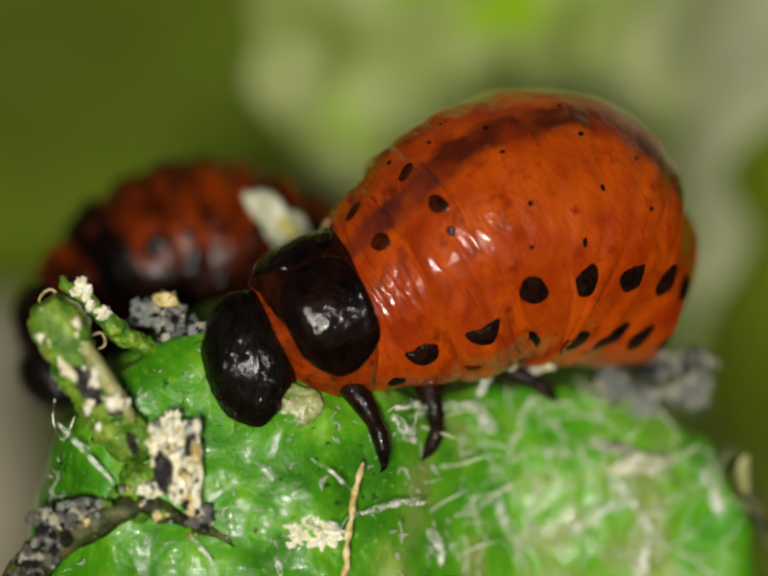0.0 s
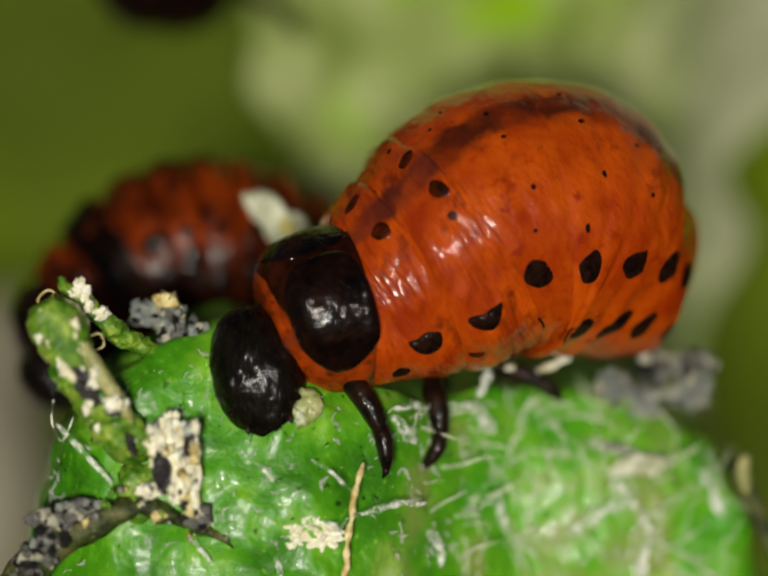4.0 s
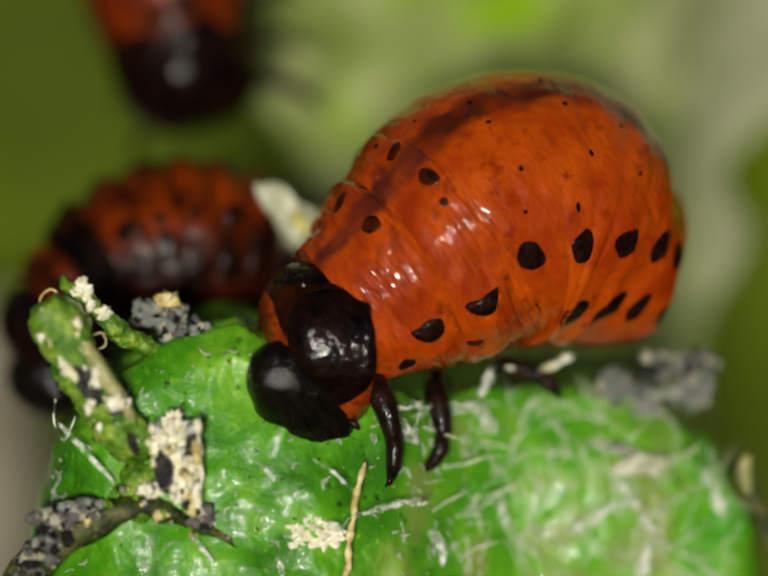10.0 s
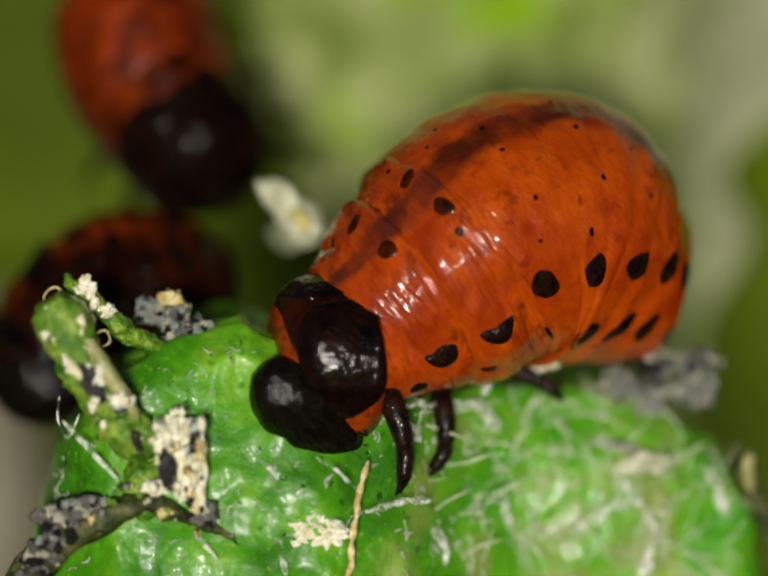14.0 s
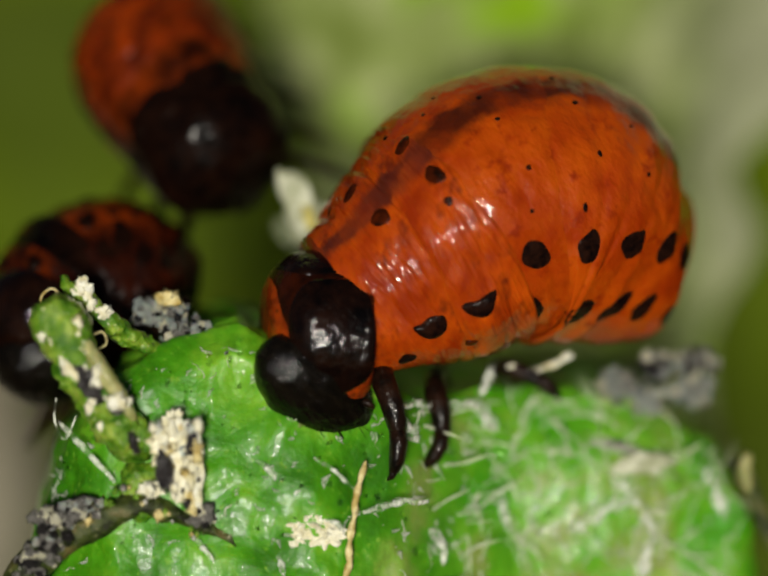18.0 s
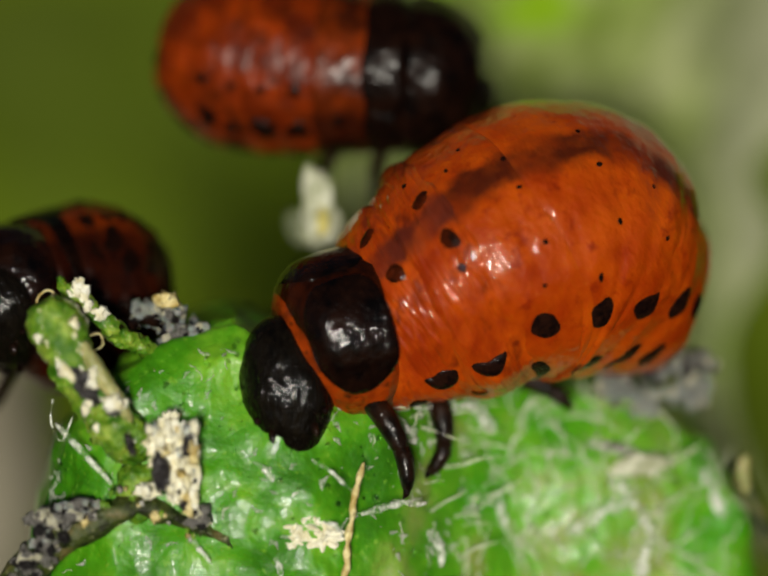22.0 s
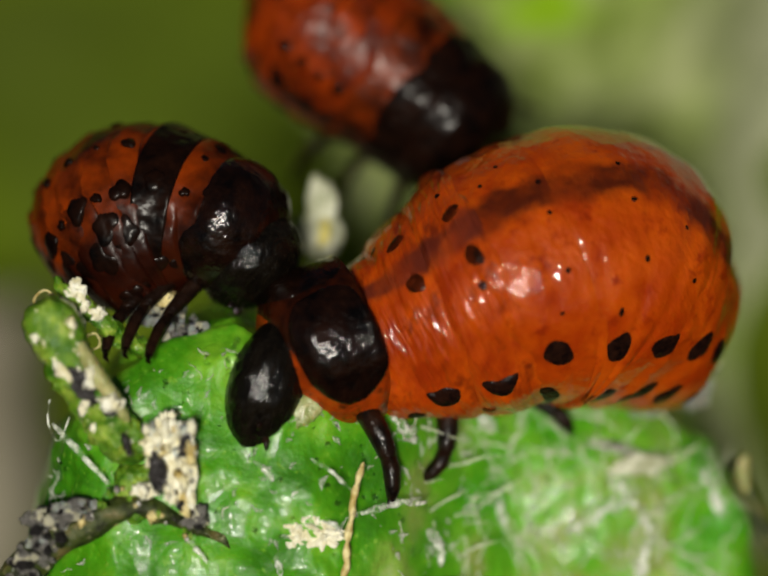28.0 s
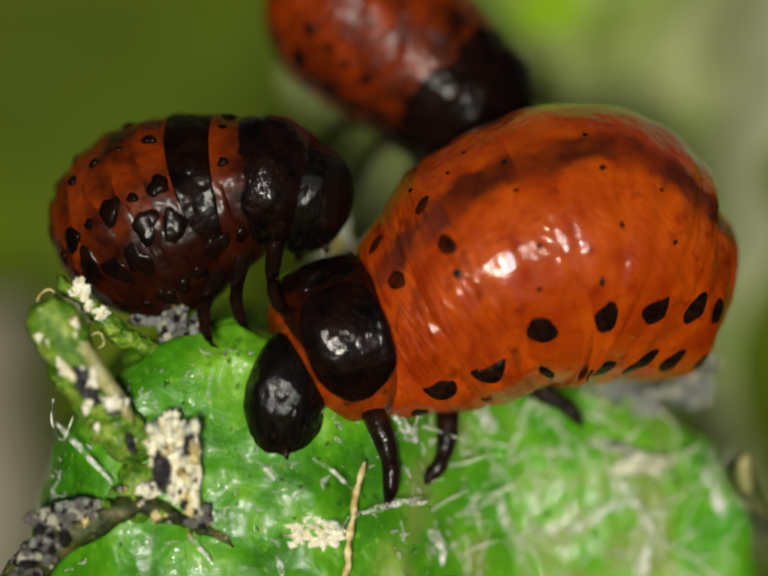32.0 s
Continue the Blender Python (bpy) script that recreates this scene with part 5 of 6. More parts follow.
REAR_ROWS = [
    (0, -0.001, 0.04, -0.032, -0.9, -0.7, -0.1), (0.5, 0.037, 0.049, -0.037, -1.6, -0.5, 0), (1, 0.043, 0.059, -0.139, -1.6, 0.5, 0.6),
    (1.5, 0.032, 0.079, -0.012, -1.8, -0.4, 0.8), (2, 0.113, 0.084, -0.026, -1.3, 1, 0.8), (2.5, 0.093, 0.062, 0.036, -1.2, 1.8, 0.4),
    (3, 0.116, 0.046, 0.061, -1.5, 1.9, -0.1), (3.5, 0.009, 0.062, 0.116, -2.3, 0.2, -0), (5.5, 0.032, 0.216, 0.056, -2.9, -3.4, 3.9),
    (6, 0.02, 0.22, 0.022, -2.8, -2.7, 3.9), (6.5, 0.017, 0.237, 0.055, -3.7, -2.2, 4.2), (7, 0.006, 0.235, 0.086, -3.5, -2.6, 3.5),
    (7.5, -0.047, 0.238, 0.101, -5, -3.1, 3.1), (8, -0.099, 0.229, 0.15, -5.8, -4, 2.4), (8.5, -0.141, 0.22, 0.114, -5.5, -4.7, 2.3),
    (9, -0.183, 0.214, 0.196, -5.9, -6.2, 2), (9.5, -0.113, 0.198, 0.107, -5.1, -4.7, 2), (10, -0.172, 0.202, 0.274, -6.5, -4.7, 1.8),
    (10.5, -0.138, 0.222, 0.155, -7.3, -4.2, 2.3), (11, -0.176, 0.219, 0.189, -7.3, -3.5, 2.6), (11.5, -0.201, 0.19, 0.207, -6.6, -4.3, 1.7),
    (12, -0.147, 0.18, 0.105, -5.4, -4.8, 2.2), (12.5, -0.173, 0.179, 0.091, -4.8, -4.5, 2.4), (13, -0.116, 0.212, -0.018, -4.7, -5.3, 3.8),
    (13.5, -0.069, 0.222, 0.042, -4.2, -4.5, 3.9), (14, -0.069, 0.241, -0.035, -4.4, -5.2, 4.5), (14.5, -0.063, 0.235, 0.095, -4, -4.5, 4.3),
    (16.5, -0.098, 0.104, 0.278, -4.1, -4.2, 0.7), (17, -0.085, 0.127, 0.259, -5, -4.6, 0.9), (17.5, -0.022, 0.148, 0.239, -4.5, -3.1, 1.7),
    (18, -0.046, 0.152, 0.329, -5.1, -3.4, 1.3), (18.5, -0.01, 0.13, 0.281, -3.9, -2.5, 1.2), (19, -0.017, 0.098, 0.099, -2, -0.4, 1.7),
    (19.5, -0.018, 0.075, 0.095, -1.7, -0.8, 1.5), (20, 0.094, 0.06, 0.039, -1.2, 0.1, 1.5), (20.5, 0.159, 0.045, 0.028, 0.5, 1.7, 2.2),
    (21, 0.173, -0.023, -0.062, 4.3, 3.1, 2.1), (21.5, 0.141, -0.123, -0.102, 6.9, 2, 0.5), (22, 0.205, -0.154, -0.211, 8.6, 0.2, 1.1),
    (22.5, 0.172, -0.144, -0.173, 7.8, -1.2, 1.1), (23, 0.159, -0.153, -0.228, 7.1, -1.2, 0.3), (23.5, 0.256, -0.175, -0.243, 9, 1.6, 0.6),
    (24, 0.202, -0.168, -0.181, 8.7, 0, 0.4), (24.5, 0.353, -0.129, -0.32, 9.1, 2.8, 1.7), (25, 0.314, -0.071, -0.322, 7.2, 1.2, 2.2),
    (25.5, 0.345, -0.044, -0.323, 6, 0.2, 1.9), (27.5, 0.792, -0.137, -0.74, 10.2, 6.9, 2.3), (28, 0.699, -0.278, -0.681, 9.2, 7.2, -1.6),
    (28.5, 0.635, -0.374, -0.587, 9.1, 5.8, -3.6), (29, 0.543, -0.422, -0.397, 7.3, 5.4, -5.6), (29.5, 0.473, -0.464, -0.34, 6.3, 3.8, -7.1),
    (30, 0.448, -0.51, -0.127, 6, 3.7, -8.4), (30.5, 0.427, -0.522, -0.119, 5.4, 1.5, -9.3), (31, 0.475, -0.525, -0.064, 5.8, 2, -9.1),
    (31.5, 0.577, -0.529, -0.201, 6.9, 0.9, -8.6), (32, 0.568, -0.558, -0.292, 8.2, 0.2, -8.8),
]
META_ROWS = [
    (0, 0.021, 0.012, -0.005, -1, -0.7, 0.6), (0.5, 0.059, 0.014, 0.022, -1.6, -0.5, 0.6), (1, 0.062, 0.012, -0.077, -1.3, 0.4, 0.8),
    (1.5, 0.057, 0.017, 0.031, -1.4, -0.2, 1.3), (2, 0.126, 0.019, 0.073, -1.4, 1.3, 1.4), (2.5, 0.088, 0.012, 0.151, -1.9, 1.6, 0.5),
    (3, 0.104, 0.009, 0.202, -2.5, 1.7, -0.2), (3.5, 0.027, 0.014, 0.184, -3.1, 0.1, -0), (5.5, 0.156, 0.048, 0.025, -4.2, -3.6, 3.3),
    (6, 0.127, 0.048, 0.005, -4.2, -2.9, 3.4), (6.5, 0.122, 0.053, 0.063, -4.8, -2.5, 3.6), (7, 0.105, 0.054, 0.083, -5.2, -2.6, 3.4),
    (7.5, 0.057, 0.056, 0.097, -6.5, -3.3, 3.1), (8, 0.003, 0.055, 0.139, -7, -4.1, 2.7), (8.5, -0.029, 0.052, 0.065, -7, -4.9, 2.5),
    (9, -0.062, 0.052, 0.108, -7.3, -6.3, 2.3), (9.5, 0.005, 0.047, 0.043, -6.8, -5.1, 2), (10, -0.073, 0.05, 0.232, -7.5, -4.8, 1.8),
    (10.5, -0.03, 0.054, 0.147, -7.8, -4.5, 2.3), (11, -0.091, 0.053, 0.178, -7.3, -3.6, 2.3), (11.5, -0.115, 0.046, 0.185, -6.7, -4.6, 1.9),
    (12, -0.041, 0.044, 0.044, -5.8, -5.3, 2.1), (12.5, -0.067, 0.041, 0.032, -5.1, -5.1, 2.1), (13, 0.033, 0.048, -0.114, -4.7, -5.6, 3.2),
    (13.5, 0.067, 0.048, -0.036, -4.2, -5.1, 3.5), (14, 0.09, 0.054, -0.125, -4, -5.3, 4.2), (14.5, 0.073, 0.052, 0.037, -3.8, -4.9, 4.1),
    (16.5, -0.081, 0.025, 0.223, -4.3, -2.6, 0.7), (17, -0.069, 0.031, 0.212, -4.9, -2.2, 1), (17.5, -0.017, 0.035, 0.22, -4.8, -0.8, 1.6),
    (18, -0.051, 0.038, 0.324, -5.3, -0.6, 1.5), (18.5, -0.032, 0.032, 0.273, -4.2, 0.1, 1.5), (19, -0.045, 0.023, 0.133, -2.3, 2.1, 1.3),
    (19.5, -0.062, 0.017, 0.133, -1.7, 2.3, 1.1), (20, 0.082, 0.015, 0.112, -1, 2.3, 1.1), (20.5, 0.136, 0.01, 0.136, 0.9, 3.8, 1.4),
    (21, 0.161, -0.009, 0.023, 4.4, 4.3, 1.3), (21.5, 0.097, -0.034, -0.061, 6.8, 3.6, -0.2), (22, 0.204, -0.043, -0.262, 8, 1.7, -0.4),
    (22.5, 0.2, -0.04, -0.25, 7.5, 0.5, -0.3), (23, 0.171, -0.04, -0.283, 7.1, 1.2, -0.7), (23.5, 0.237, -0.045, -0.232, 8.1, 3.7, -0.7),
    (24, 0.208, -0.046, -0.22, 8.3, 2.8, -0.6), (24.5, 0.339, -0.036, -0.259, 8.1, 4.9, 0.3), (25, 0.31, -0.021, -0.305, 6.6, 3.2, 1),
    (25.5, 0.348, -0.015, -0.361, 5.8, 1.9, 1.3), (27.5, 0.745, -0.037, -0.578, 10, 9, 1.1), (28, 0.576, -0.072, -0.463, 9.3, 8.6, -2.6),
    (28.5, 0.512, -0.092, -0.464, 9.2, 7.1, -4.8), (29, 0.388, -0.099, -0.238, 7.6, 7.3, -6.4), (29.5, 0.303, -0.104, -0.232, 6.6, 6.2, -7.5),
    (30, 0.279, -0.113, -0.018, 6.1, 5.2, -8.8), (30.5, 0.292, -0.114, -0.108, 6, 3, -9.1), (31, 0.313, -0.115, -0.015, 6, 3.9, -9.2),
    (31.5, 0.431, -0.116, -0.233, 7.1, 3.4, -8.8), (32, 0.416, -0.123, -0.342, 8.2, 3.3, -9),
]
MESO_ROWS = [
    (0, -0.033, -0.008, 0.003, -1, 0, 1), (0.5, 0.007, -0.01, 0.041, -1.5, 0.1, 1.1), (1, 0.009, -0.012, -0.038, -1.1, 1, 1.2),
    (1.5, 0.003, -0.015, 0.047, -1.6, 0.5, 1.6), (2, 0.057, -0.016, 0.117, -1.9, 2.6, 1.6), (2.5, 0.015, -0.012, 0.169, -2.3, 3.2, 0.9),
    (3, 0.014, -0.01, 0.242, -3, 3.6, 0.1), (3.5, -0.039, -0.013, 0.184, -3.9, 1, 0.5), (5.5, 0.161, -0.039, -0.054, -4.1, -4.6, 3.8),
    (6, 0.121, -0.04, -0.055, -3.7, -3.6, 3.8), (6.5, 0.113, -0.044, -0.004, -4.1, -4, 4), (7, 0.077, -0.044, 0.001, -4.4, -4.7, 3.7),
    (7.5, 0.031, -0.046, 0.008, -5.5, -5.9, 3.2), (8, 0.005, -0.046, 0.045, -6, -7.1, 2.7), (8.5, -0.022, -0.045, -0.028, -6.2, -7, 2.3),
    (9, -0.01, -0.044, -0.011, -6.7, -8.8, 2), (9.5, 0.017, -0.041, -0.041, -6, -7.1, 1.7), (10, -0.047, -0.042, 0.144, -6.6, -8.1, 1.4),
    (10.5, -0.019, -0.046, 0.056, -6.9, -7.9, 1.9), (11, -0.093, -0.045, 0.108, -6.8, -6.7, 1.8), (11.5, -0.101, -0.04, 0.106, -6.2, -8.1, 1.3),
    (12, -0.022, -0.037, -0.048, -5.1, -8.9, 1.7), (12.5, -0.052, -0.035, -0.049, -4.4, -7.9, 1.7), (13, 0.066, -0.04, -0.173, -3.8, -7.7, 3.2),
    (13.5, 0.088, -0.041, -0.088, -3.4, -7.7, 3.4), (14, 0.118, -0.044, -0.17, -3.2, -7.3, 4), (14.5, 0.096, -0.043, -0.004, -2.9, -7.3, 3.8),
    (16.5, -0.025, -0.023, 0.154, -3.7, -5.9, 0.8), (17, 0, -0.027, 0.131, -4.6, -6.2, 1.3), (17.5, 0.042, -0.031, 0.174, -4.7, -4.5, 1.7),
    (18, 0.027, -0.032, 0.273, -5.6, -4.5, 1.6), (18.5, 0.016, -0.027, 0.223, -4.6, -3.7, 1.6), (19, -0.024, -0.019, 0.078, -2.6, -1.6, 1.4),
    (19.5, -0.006, -0.015, 0.074, -1.7, -2, 1.6), (20, 0.107, -0.012, 0.09, -1, -1.9, 1.6), (20.5, 0.165, -0.006, 0.111, 0.8, -0.7, 1.8),
    (21, 0.148, 0.009, 0.001, 4.2, 0.5, 1.5), (21.5, 0.123, 0.029, -0.063, 6.7, -0.5, -0.1), (22, 0.257, 0.035, -0.265, 8.2, -2.7, -0.3),
    (22.5, 0.257, 0.033, -0.285, 7.8, -3.7, -0), (23, 0.189, 0.034, -0.304, 7.4, -2.1, -0.1), (23.5, 0.217, 0.039, -0.229, 8.3, 1.4, 0.3),
    (24, 0.216, 0.038, -0.269, 8.1, -0.2, 0.4), (24.5, 0.307, 0.032, -0.256, 7.8, 3.7, 1.4), (25, 0.286, 0.02, -0.295, 5.9, 3.1, 2.1),
    (25.5, 0.329, 0.015, -0.409, 4.9, 1.8, 2.1), (27.5, 0.659, 0.034, -0.54, 8.7, 8.4, 1.5), (28, 0.51, 0.057, -0.413, 7.7, 7.6, -2.4),
    (28.5, 0.435, 0.073, -0.466, 7.7, 5.9, -4.9), (29, 0.318, 0.078, -0.243, 5.9, 6.1, -6.4), (29.5, 0.262, 0.083, -0.264, 5.1, 3.9, -7.6),
    (30, 0.227, 0.09, -0.055, 4.4, 4.8, -9), (30.5, 0.258, 0.091, -0.174, 4.3, 2, -9.5), (31, 0.302, 0.092, -0.058, 4.5, 2.3, -9.3),
    (31.5, 0.439, 0.094, -0.325, 5.9, 0.8, -8.8), (32, 0.453, 0.1, -0.398, 6.9, 1.1, -8.8),
]
PRONOTUM_ROWS = [
    (0, -0.03, 0, 0), (1, 0.031, -0.077, 1.2), (2, 0.016, 0.077, 1.9), (3, -0.061, 0.153, -2.9),
    (6, 0.188, -0.242, -7.7), (7, 0.129, -0.451, -8.9), (8, 0.099, -0.476, -13), (9, 0.026, -0.399, -18.3),
    (10, -0.008, -0.368, -18.4), (11, -0.036, -0.231, -20.3), (12, 0.028, -0.506, -21.1), (13, 0.101, -0.606, -18.1),
    (14, 0.15, -0.567, -17), (17, -0.016, -0.338, -21.5), (18, 0.002, -0.2, -22.3), (19, -0.101, -0.46, -17),
    (20, 0.063, -0.353, -17.8), (21, 0.016, -0.268, -14.2), (22, 0.297, -0.23, -6.9), (23, 0.292, -0.306, -3.5),
    (24, 0.172, -0.344, -2.9), (25, 0.112, -0.36, 2.7), (28, 0.099, -0.436, 0.4), (29, -0.115, -0.199, -5.1),
    (30, -0.238, -0.031, -8.9), (31, -0.115, -0.046, -8.7), (32, 0.237, -0.367, -4.8),
]
HEAD_ROWS = [
    (0, 0, 0, 0), (1, 0.061, 0, -9), (2, -0.031, 0.153, 6.9), (3, 0.031, 0, -5.6),
    (6, 0.337, -0.513, -3.1), (7, 0.452, -0.513, -3.8), (8, 0.646, -0.536, -13), (9, 0.84, -0.576, -26.5),
    (10, 0.866, -0.539, -31.2), (11, 0.928, -0.386, -36.9), (12, 1.035, -0.615, -35.1), (13, 0.974, -0.692, -35.2),
    (14, 0.943, -0.738, -37.8), (17, 0.981, -0.508, -36.8), (18, 1.035, -0.355, -40.7), (19, 0.967, -0.355, -34.6),
    (20, 1, -0.299, -29.3), (21, 0.605, -0.39, -15.6), (22, 0.589, -0.39, 1.1), (23, 0.337, -0.467, 0.2),
    (24, 0.23, -0.436, 4.7), (25, 0.214, -0.122, 23.4), (28, 0.276, -0.45, 19.9), (29, 0.184, -0.5, 12.5),
    (30, 0.23, -0.48, 4.8), (31, 0.291, -0.58, 0.6), (32, 0.589, -0.62, 12),
]
LEAF_ROWS = [
    (0, -0.015, -0.002), (0.5, -0.027, -0.013), (1, -0.021, -0.008), (1.5, -0.015, -0.019), (2, -0.021, -0.031), (2.5, -0.021, -0.019),
    (3, -0.045, -0.019), (3.5, -0.009, -0.013), (5.5, -0.033, -0.013), (6, -0.027, -0.013), (6.5, -0.05, -0.008), (7, -0.039, -0.013),
    (7.5, -0.033, -0.008), (8, -0.015, -0.013), (8.5, 0.02, 0.004), (9, 0.02, 0.004), (9.5, 0.008, 0.004), (10, 0.014, -0.008),
    (10.5, 0.02, -0.008), (11, 0.037, 0.028), (11.5, 0.025, 0.022), (12, 0.049, 0.022), (12.5, 0.049, 0.039), (13, 0.061, 0.033),
    (13.5, 0.049, 0.022), (14, 0.061, 0.022), (14.5, 0.049, 0.022), (16.5, 0.038, 0.022), (17, 0.038, 0.022), (17.5, 0.032, 0.016),
    (18, 0.025, 0.016), (18.5, 0.025, 0.01), (19, 0.026, 0.016), (19.5, 0.02, 0.004), (20, 0.032, 0.004), (20.5, 0.02, -0.002),
    (21, 0.014, 0.01), (21.5, 0.002, 0.01), (22, -0.009, -0.013), (22.5, -0.009, -0.013), (23, -0.009, -0.013), (23.5, -0.021, -0.008),
    (24, -0.039, -0.019), (24.5, -0.103, -0.037), (25, -0.109, -0.043), (25.5, -0.097, -0.031), (27.5, 0.008, -0.002), (28, -0.015, -0.002),
    (28.5, -0.004, 0.01), (29, -0.004, -0.002), (29.5, 0.002, 0.004), (30, 0.014, 0.004), (30.5, 0.02, 0.01), (31, 0.008, 0.01),
    (31.5, -0.004, -0.002), (32, 0.008, 0.004),
]
TWIG_ROWS = [
    (0, 0.038, 0.005), (0.5, 0.026, 0.017), (1, 0.031, -0.001), (1.5, 0.003, -0.001), (2, -0.003, -0.013), (2.5, -0.003, -0.001),
    (3, -0.014, -0.013), (3.5, 0.02, 0.005), (5.5, -0.015, 0.005), (6, -0.009, -0.007), (6.5, -0.021, -0.001), (7, -0.032, -0.007),
    (7.5, -0.014, -0.013), (8, -0.009, 0.005), (8.5, 0.026, 0.022), (9, 0.038, 0.011), (9.5, 0.026, 0.011), (10, 0.02, 0.011),
    (10.5, 0.014, 0.011), (11, 0.044, -0.001), (11.5, 0.009, -0.007), (12, 0.032, 0.005), (12.5, 0.032, 0.011), (13, 0.044, 0.017),
    (13.5, 0.02, 0.017), (14, 0.033, 0.017), (14.5, 0.032, 0.005), (16.5, 0.02, 0.005), (17, 0.032, 0.005), (17.5, 0.026, 0.01),
    (18, 0.02, -0.001), (18.5, 0.02, 0.005), (19, 0.02, 0.01), (19.5, 0.026, 0.011), (20, 0.026, 0.022), (20.5, 0.026, 0.016),
    (21, 0.02, -0.007), (21.5, 0.008, -0.019), (22, -0.003, 0.005), (22.5, 0.008, -0.007), (23, -0.014, -0.007), (23.5, -0.015, -0.013),
    (24, -0.055, -0.013), (24.5, -0.12, -0.054), (25, -0.126, -0.048), (25.5, -0.115, -0.036), (27.5, -0.032, 0.016), (28, -0.044, -0.007),
    (28.5, -0.032, 0.005), (29, -0.032, -0.007), (29.5, -0.003, 0.011), (30, 0.009, -0.001), (30.5, 0.003, 0.005), (31, 0.003, -0.007),
    (31.5, -0.032, -0.007), (32, -0.009, -0.001),
]
FORELEG_TRACK = [
    (0, -0.53, 0.2, -1.63, 0.02, -0.2, -2.95), (2, -0.55, 0.2, -1.59, 0.01, -0.2, -2.91), (3.5, -0.45, 0.2, -1.63, 0.01, -0.2, -2.91),
    (6, -0.26, 0.2, -1.9, -0.03, -0.2, -3.17), (9, -0.09, 0.2, -1.82, 0.01, -0.2, -3.3), (11, -0.07, 0.2, -1.74, 0.12, -0.2, -3.14),
    (13, 0.12, 0.2, -1.94, 0.24, -0.2, -3.13), (17, 0.01, 0.2, -1.67, 0.08, -0.2, -3.03), (19, 0.03, 0.2, -1.67, 0.1, -0.2, -3.03),
    (21, 0.05, 0.2, -1.86, 0.16, -0.2, -3.07), (22, -0.07, 0.2, -2.01, 0.24, -0.2, -2.99), (23, -0.12, 0.2, -1.97, 0.14, -0.2, -2.97),
    (25, -0.15, 0.2, -2.01, 0.12, -0.2, -3.07), (28, -0.22, 0.2, -2.13, 0.08, -0.2, -3.45), (30, -0.34, 0.2, -1.78, -0.05, -0.2, -3.14),
    (31, -0.3, 0.2, -1.86, 0.01, -0.2, -3.18), (32, -0.15, 0.2, -2.13, 0.01, -0.2, -3.43),
]
MIDLEG_TRACK = [
    (0, 0.634, 1.25, -1.659, 0.573, 1.05, -2.625), (6, 0.784, 1.25, -1.851, 0.603, 1.05, -2.665), (9, 0.784, 1.25, -1.851, 0.634, 1.05, -2.665), (13, 0.885, 1.25, -1.971, 0.684, 1.05, -2.726),
    (19, 0.784, 1.25, -1.81, 0.614, 1.05, -2.645), (23, 0.855, 1.25, -2.011, 0.714, 1.05, -2.695), (28, 0.945, 1.25, -2.082, 0.674, 1.05, -2.706), (30, 0.754, 1.25, -1.891, 0.674, 1.05, -2.665),
    (32, 0.945, 1.25, -2.162, 0.654, 1.05, -2.746),
]
HINDLEG_TRACK = [
    (0, 2.075, 2.25, -1.407, 2.733, 2.35, -1.802), (6, 2.156, 2.25, -1.407, 2.834, 2.35, -1.781), (9, 2.156, 2.25, -1.326, 2.834, 2.35, -1.751), (13, 2.176, 2.25, -1.407, 2.844, 2.35, -1.802),
    (19, 2.115, 2.25, -1.366, 2.794, 2.35, -1.761), (23, 2.389, 2.25, -1.599, 2.763, 2.35, -1.862), (28, 2.429, 2.25, -1.802, 2.733, 2.35, -2.085), (30, 2.389, 2.25, -1.528, 2.753, 2.35, -1.802),
    (32, 2.551, 2.25, -1.721, 2.956, 2.35, -2.045),
]
BUD_TRACK = [       # seconds; right, up (mm); lean (degrees)
    (0, -1.74, 1.12, -42), (3, -1.76, 1.10, -42), (6, -1.64, 1.14, -46), (9, -1.56, 1.22, -42), (13, -1.54, 1.29, -40), (17, -1.44, 1.30, -32),
    (19, -1.22, 1.38, -16), (24, -1.04, 1.27, -5), (28, -1.00, 1.15, 0), (30, -0.90, 1.00, 2), (32, -0.80, 0.88, 2),
]


def leg_rows(track):
    rows = []
    for t, x0, y0, z0, x1, y1, z1 in track:
        a = -math.degrees(math.atan2(x1 - x0, z0 - z1))
        rows.append((t, T(Vector((x0, y0, z0)) - BIG_AT) @ pose(0, 0, 0, 0, a, 0)))
    return rows


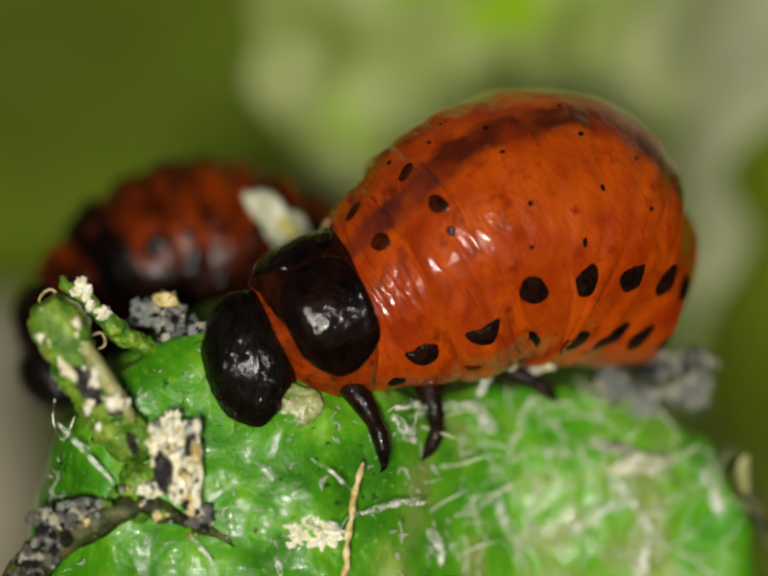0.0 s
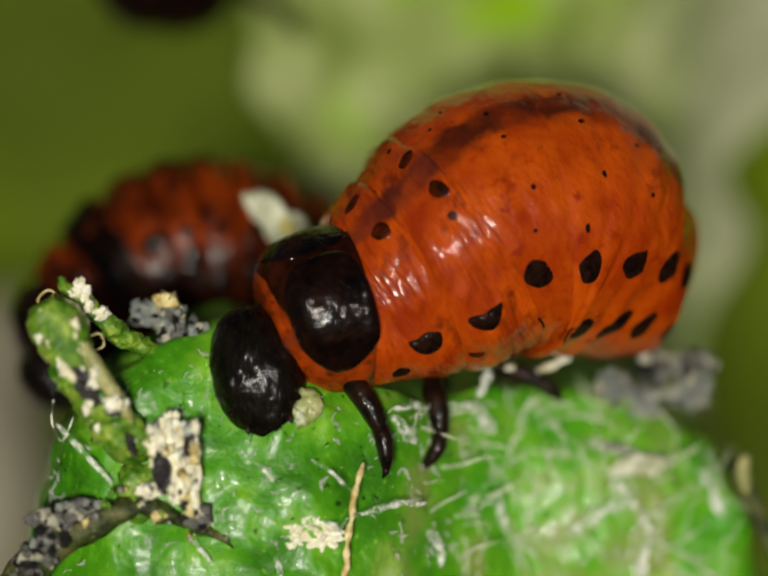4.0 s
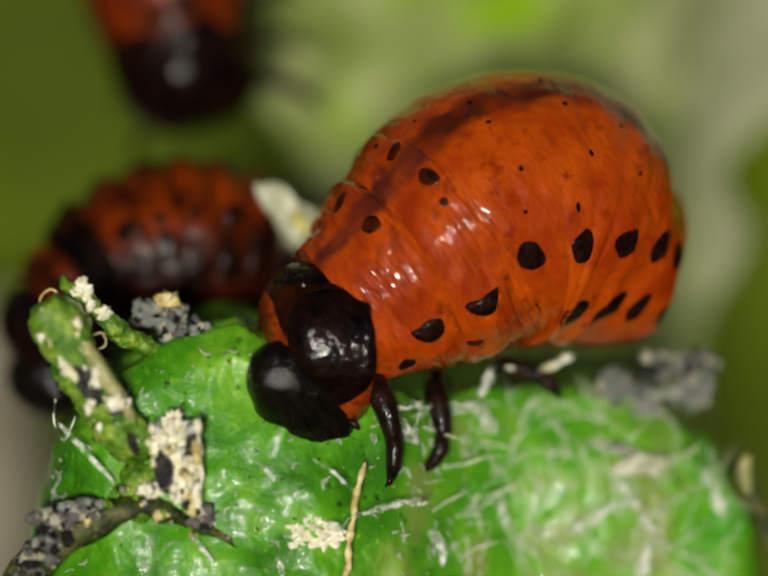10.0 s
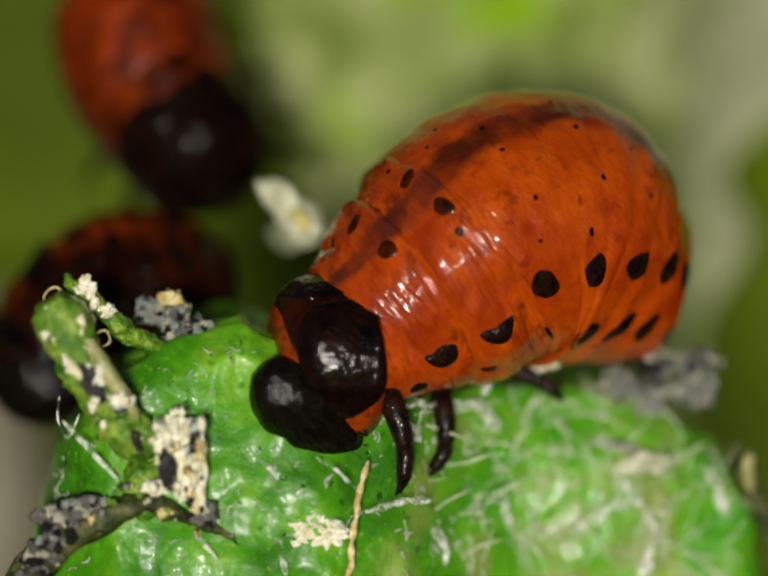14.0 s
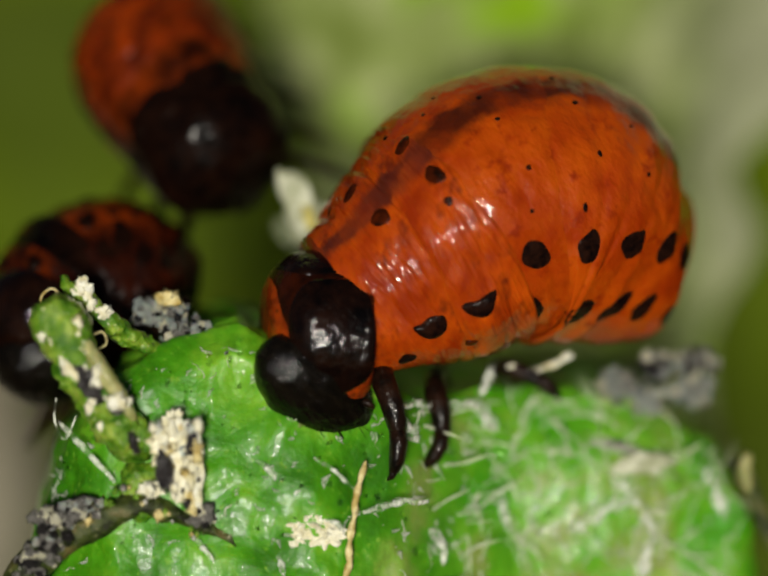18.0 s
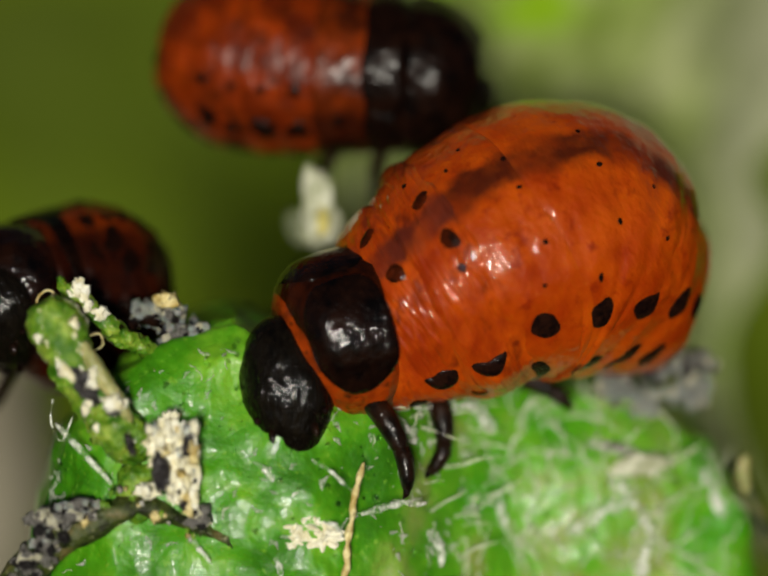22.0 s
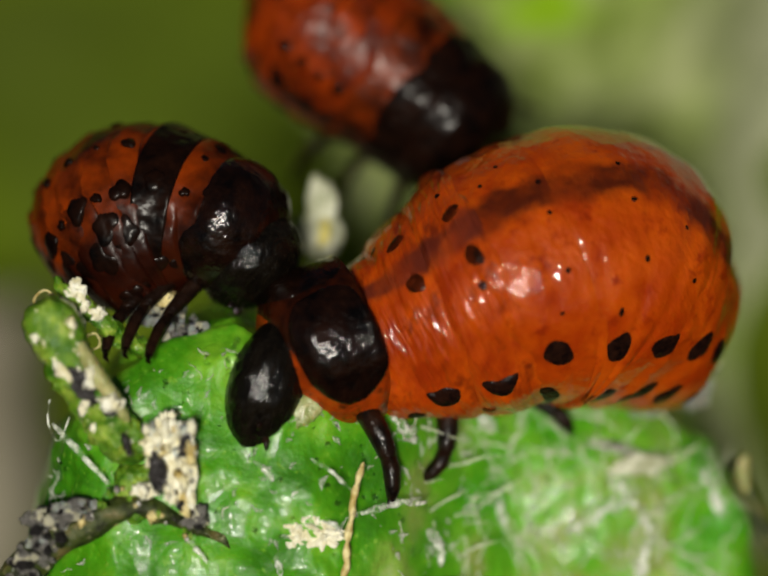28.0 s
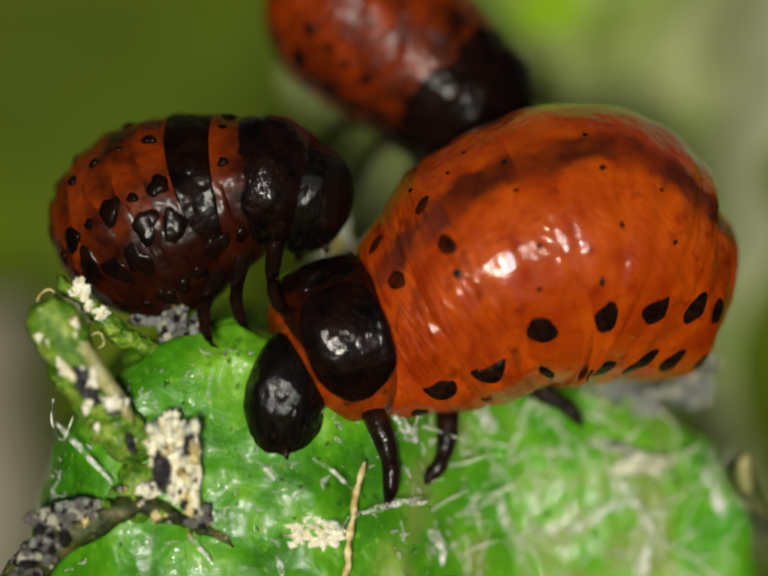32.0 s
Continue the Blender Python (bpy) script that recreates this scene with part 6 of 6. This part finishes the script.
def motions():
    for ob, c, rows in ((abdomen, front_c, FRONT_ROWS), (rear, rear_c, REAR_ROWS), (metathorax, meta_c, META_ROWS), (mesothorax, meso_c, MESO_ROWS)):
        walk(ob, [(t, T(c + Vector((x, y, z)) - BIG_AT) @ pose(0, 0, 0, rx, ry, rz)) for t, x, y, z, rx, ry, rz in rows])
    walk(pronotum, [(t, T(pro_c + Vector((x, -0.18, z)) - BIG_AT) @ pose(0, 0, 0, 0, -ry, 0)) for t, x, z, ry in PRONOTUM_ROWS])
    walk(head, [(t, T(HEAD_AT + Vector((x, 0, z)) - BIG_AT) @ pose(0, 0, 0, 0, ry, 0) @ pose(0, 0, 0, 0, 0, 58 * (ease(t, 23, 25) - 0.25 * ease(t, 29, 31))) @ pose(0, 0, 0, 30 * (ease(t, 6, 10) - ease(t, 19, 22)))) for t, x, z, ry in HEAD_ROWS])
    walk(foreleg, leg_rows(FORELEG_TRACK))
    walk(midleg, leg_rows(MIDLEG_TRACK))
    walk(hindleg, leg_rows(HINDLEG_TRACK))
    for track, up, base, rings, seat in ((MID_TRACK, mid_up, MID_BASE, mid_pieces, (0.06, 0, -0.40)), (FAR_TRACK, (-0.3, -0.75, 0.6), FAR_BASE, far_pieces, (0.22, 0, -0.60))):
        for f, ob in rings:
            walk(ob, bend_rows(track, up, base, f, seat if ob.name.startswith("head") else None))
    walk(leaf, [(t, TILT @ T(LEAF_ORIGIN + Vector((x, 0, z)))) for t, x, z in LEAF_ROWS])
    walk(stub, [(t, TILT @ T(STUB_BASE + Vector((x + a, 0, z + b)))) for (t, x, z), (_, a, b) in zip(TWIG_ROWS, LEAF_ROWS)])
    for ob, c in RIDERS:
        near = 1 if c.x < -2.6 and c.z < -2.0 else 0      # heaps beside the stub sway with it
        walk(ob, [(t, TILT @ T(c + Vector((x * near + a, 0, z * near + b)))) for (t, x, z), (_, a, b) in zip(TWIG_ROWS, LEAF_ROWS)])
    walk(downy_leaf, [(t, TILT @ T(Vector(DOWNY_AT) + Vector((x, 0, 0)))) for t, x in ((0, 0), (13, 0), (17, 0.1), (20, 0.35), (23, 0.6), (32, 0.7))])
    walk(bud, [(t, TILT @ T((x, 3.2, z)) @ pose(0, 0, 0, 0, lean, 0)) for t, x, z, lean in BUD_TRACK])


motions()
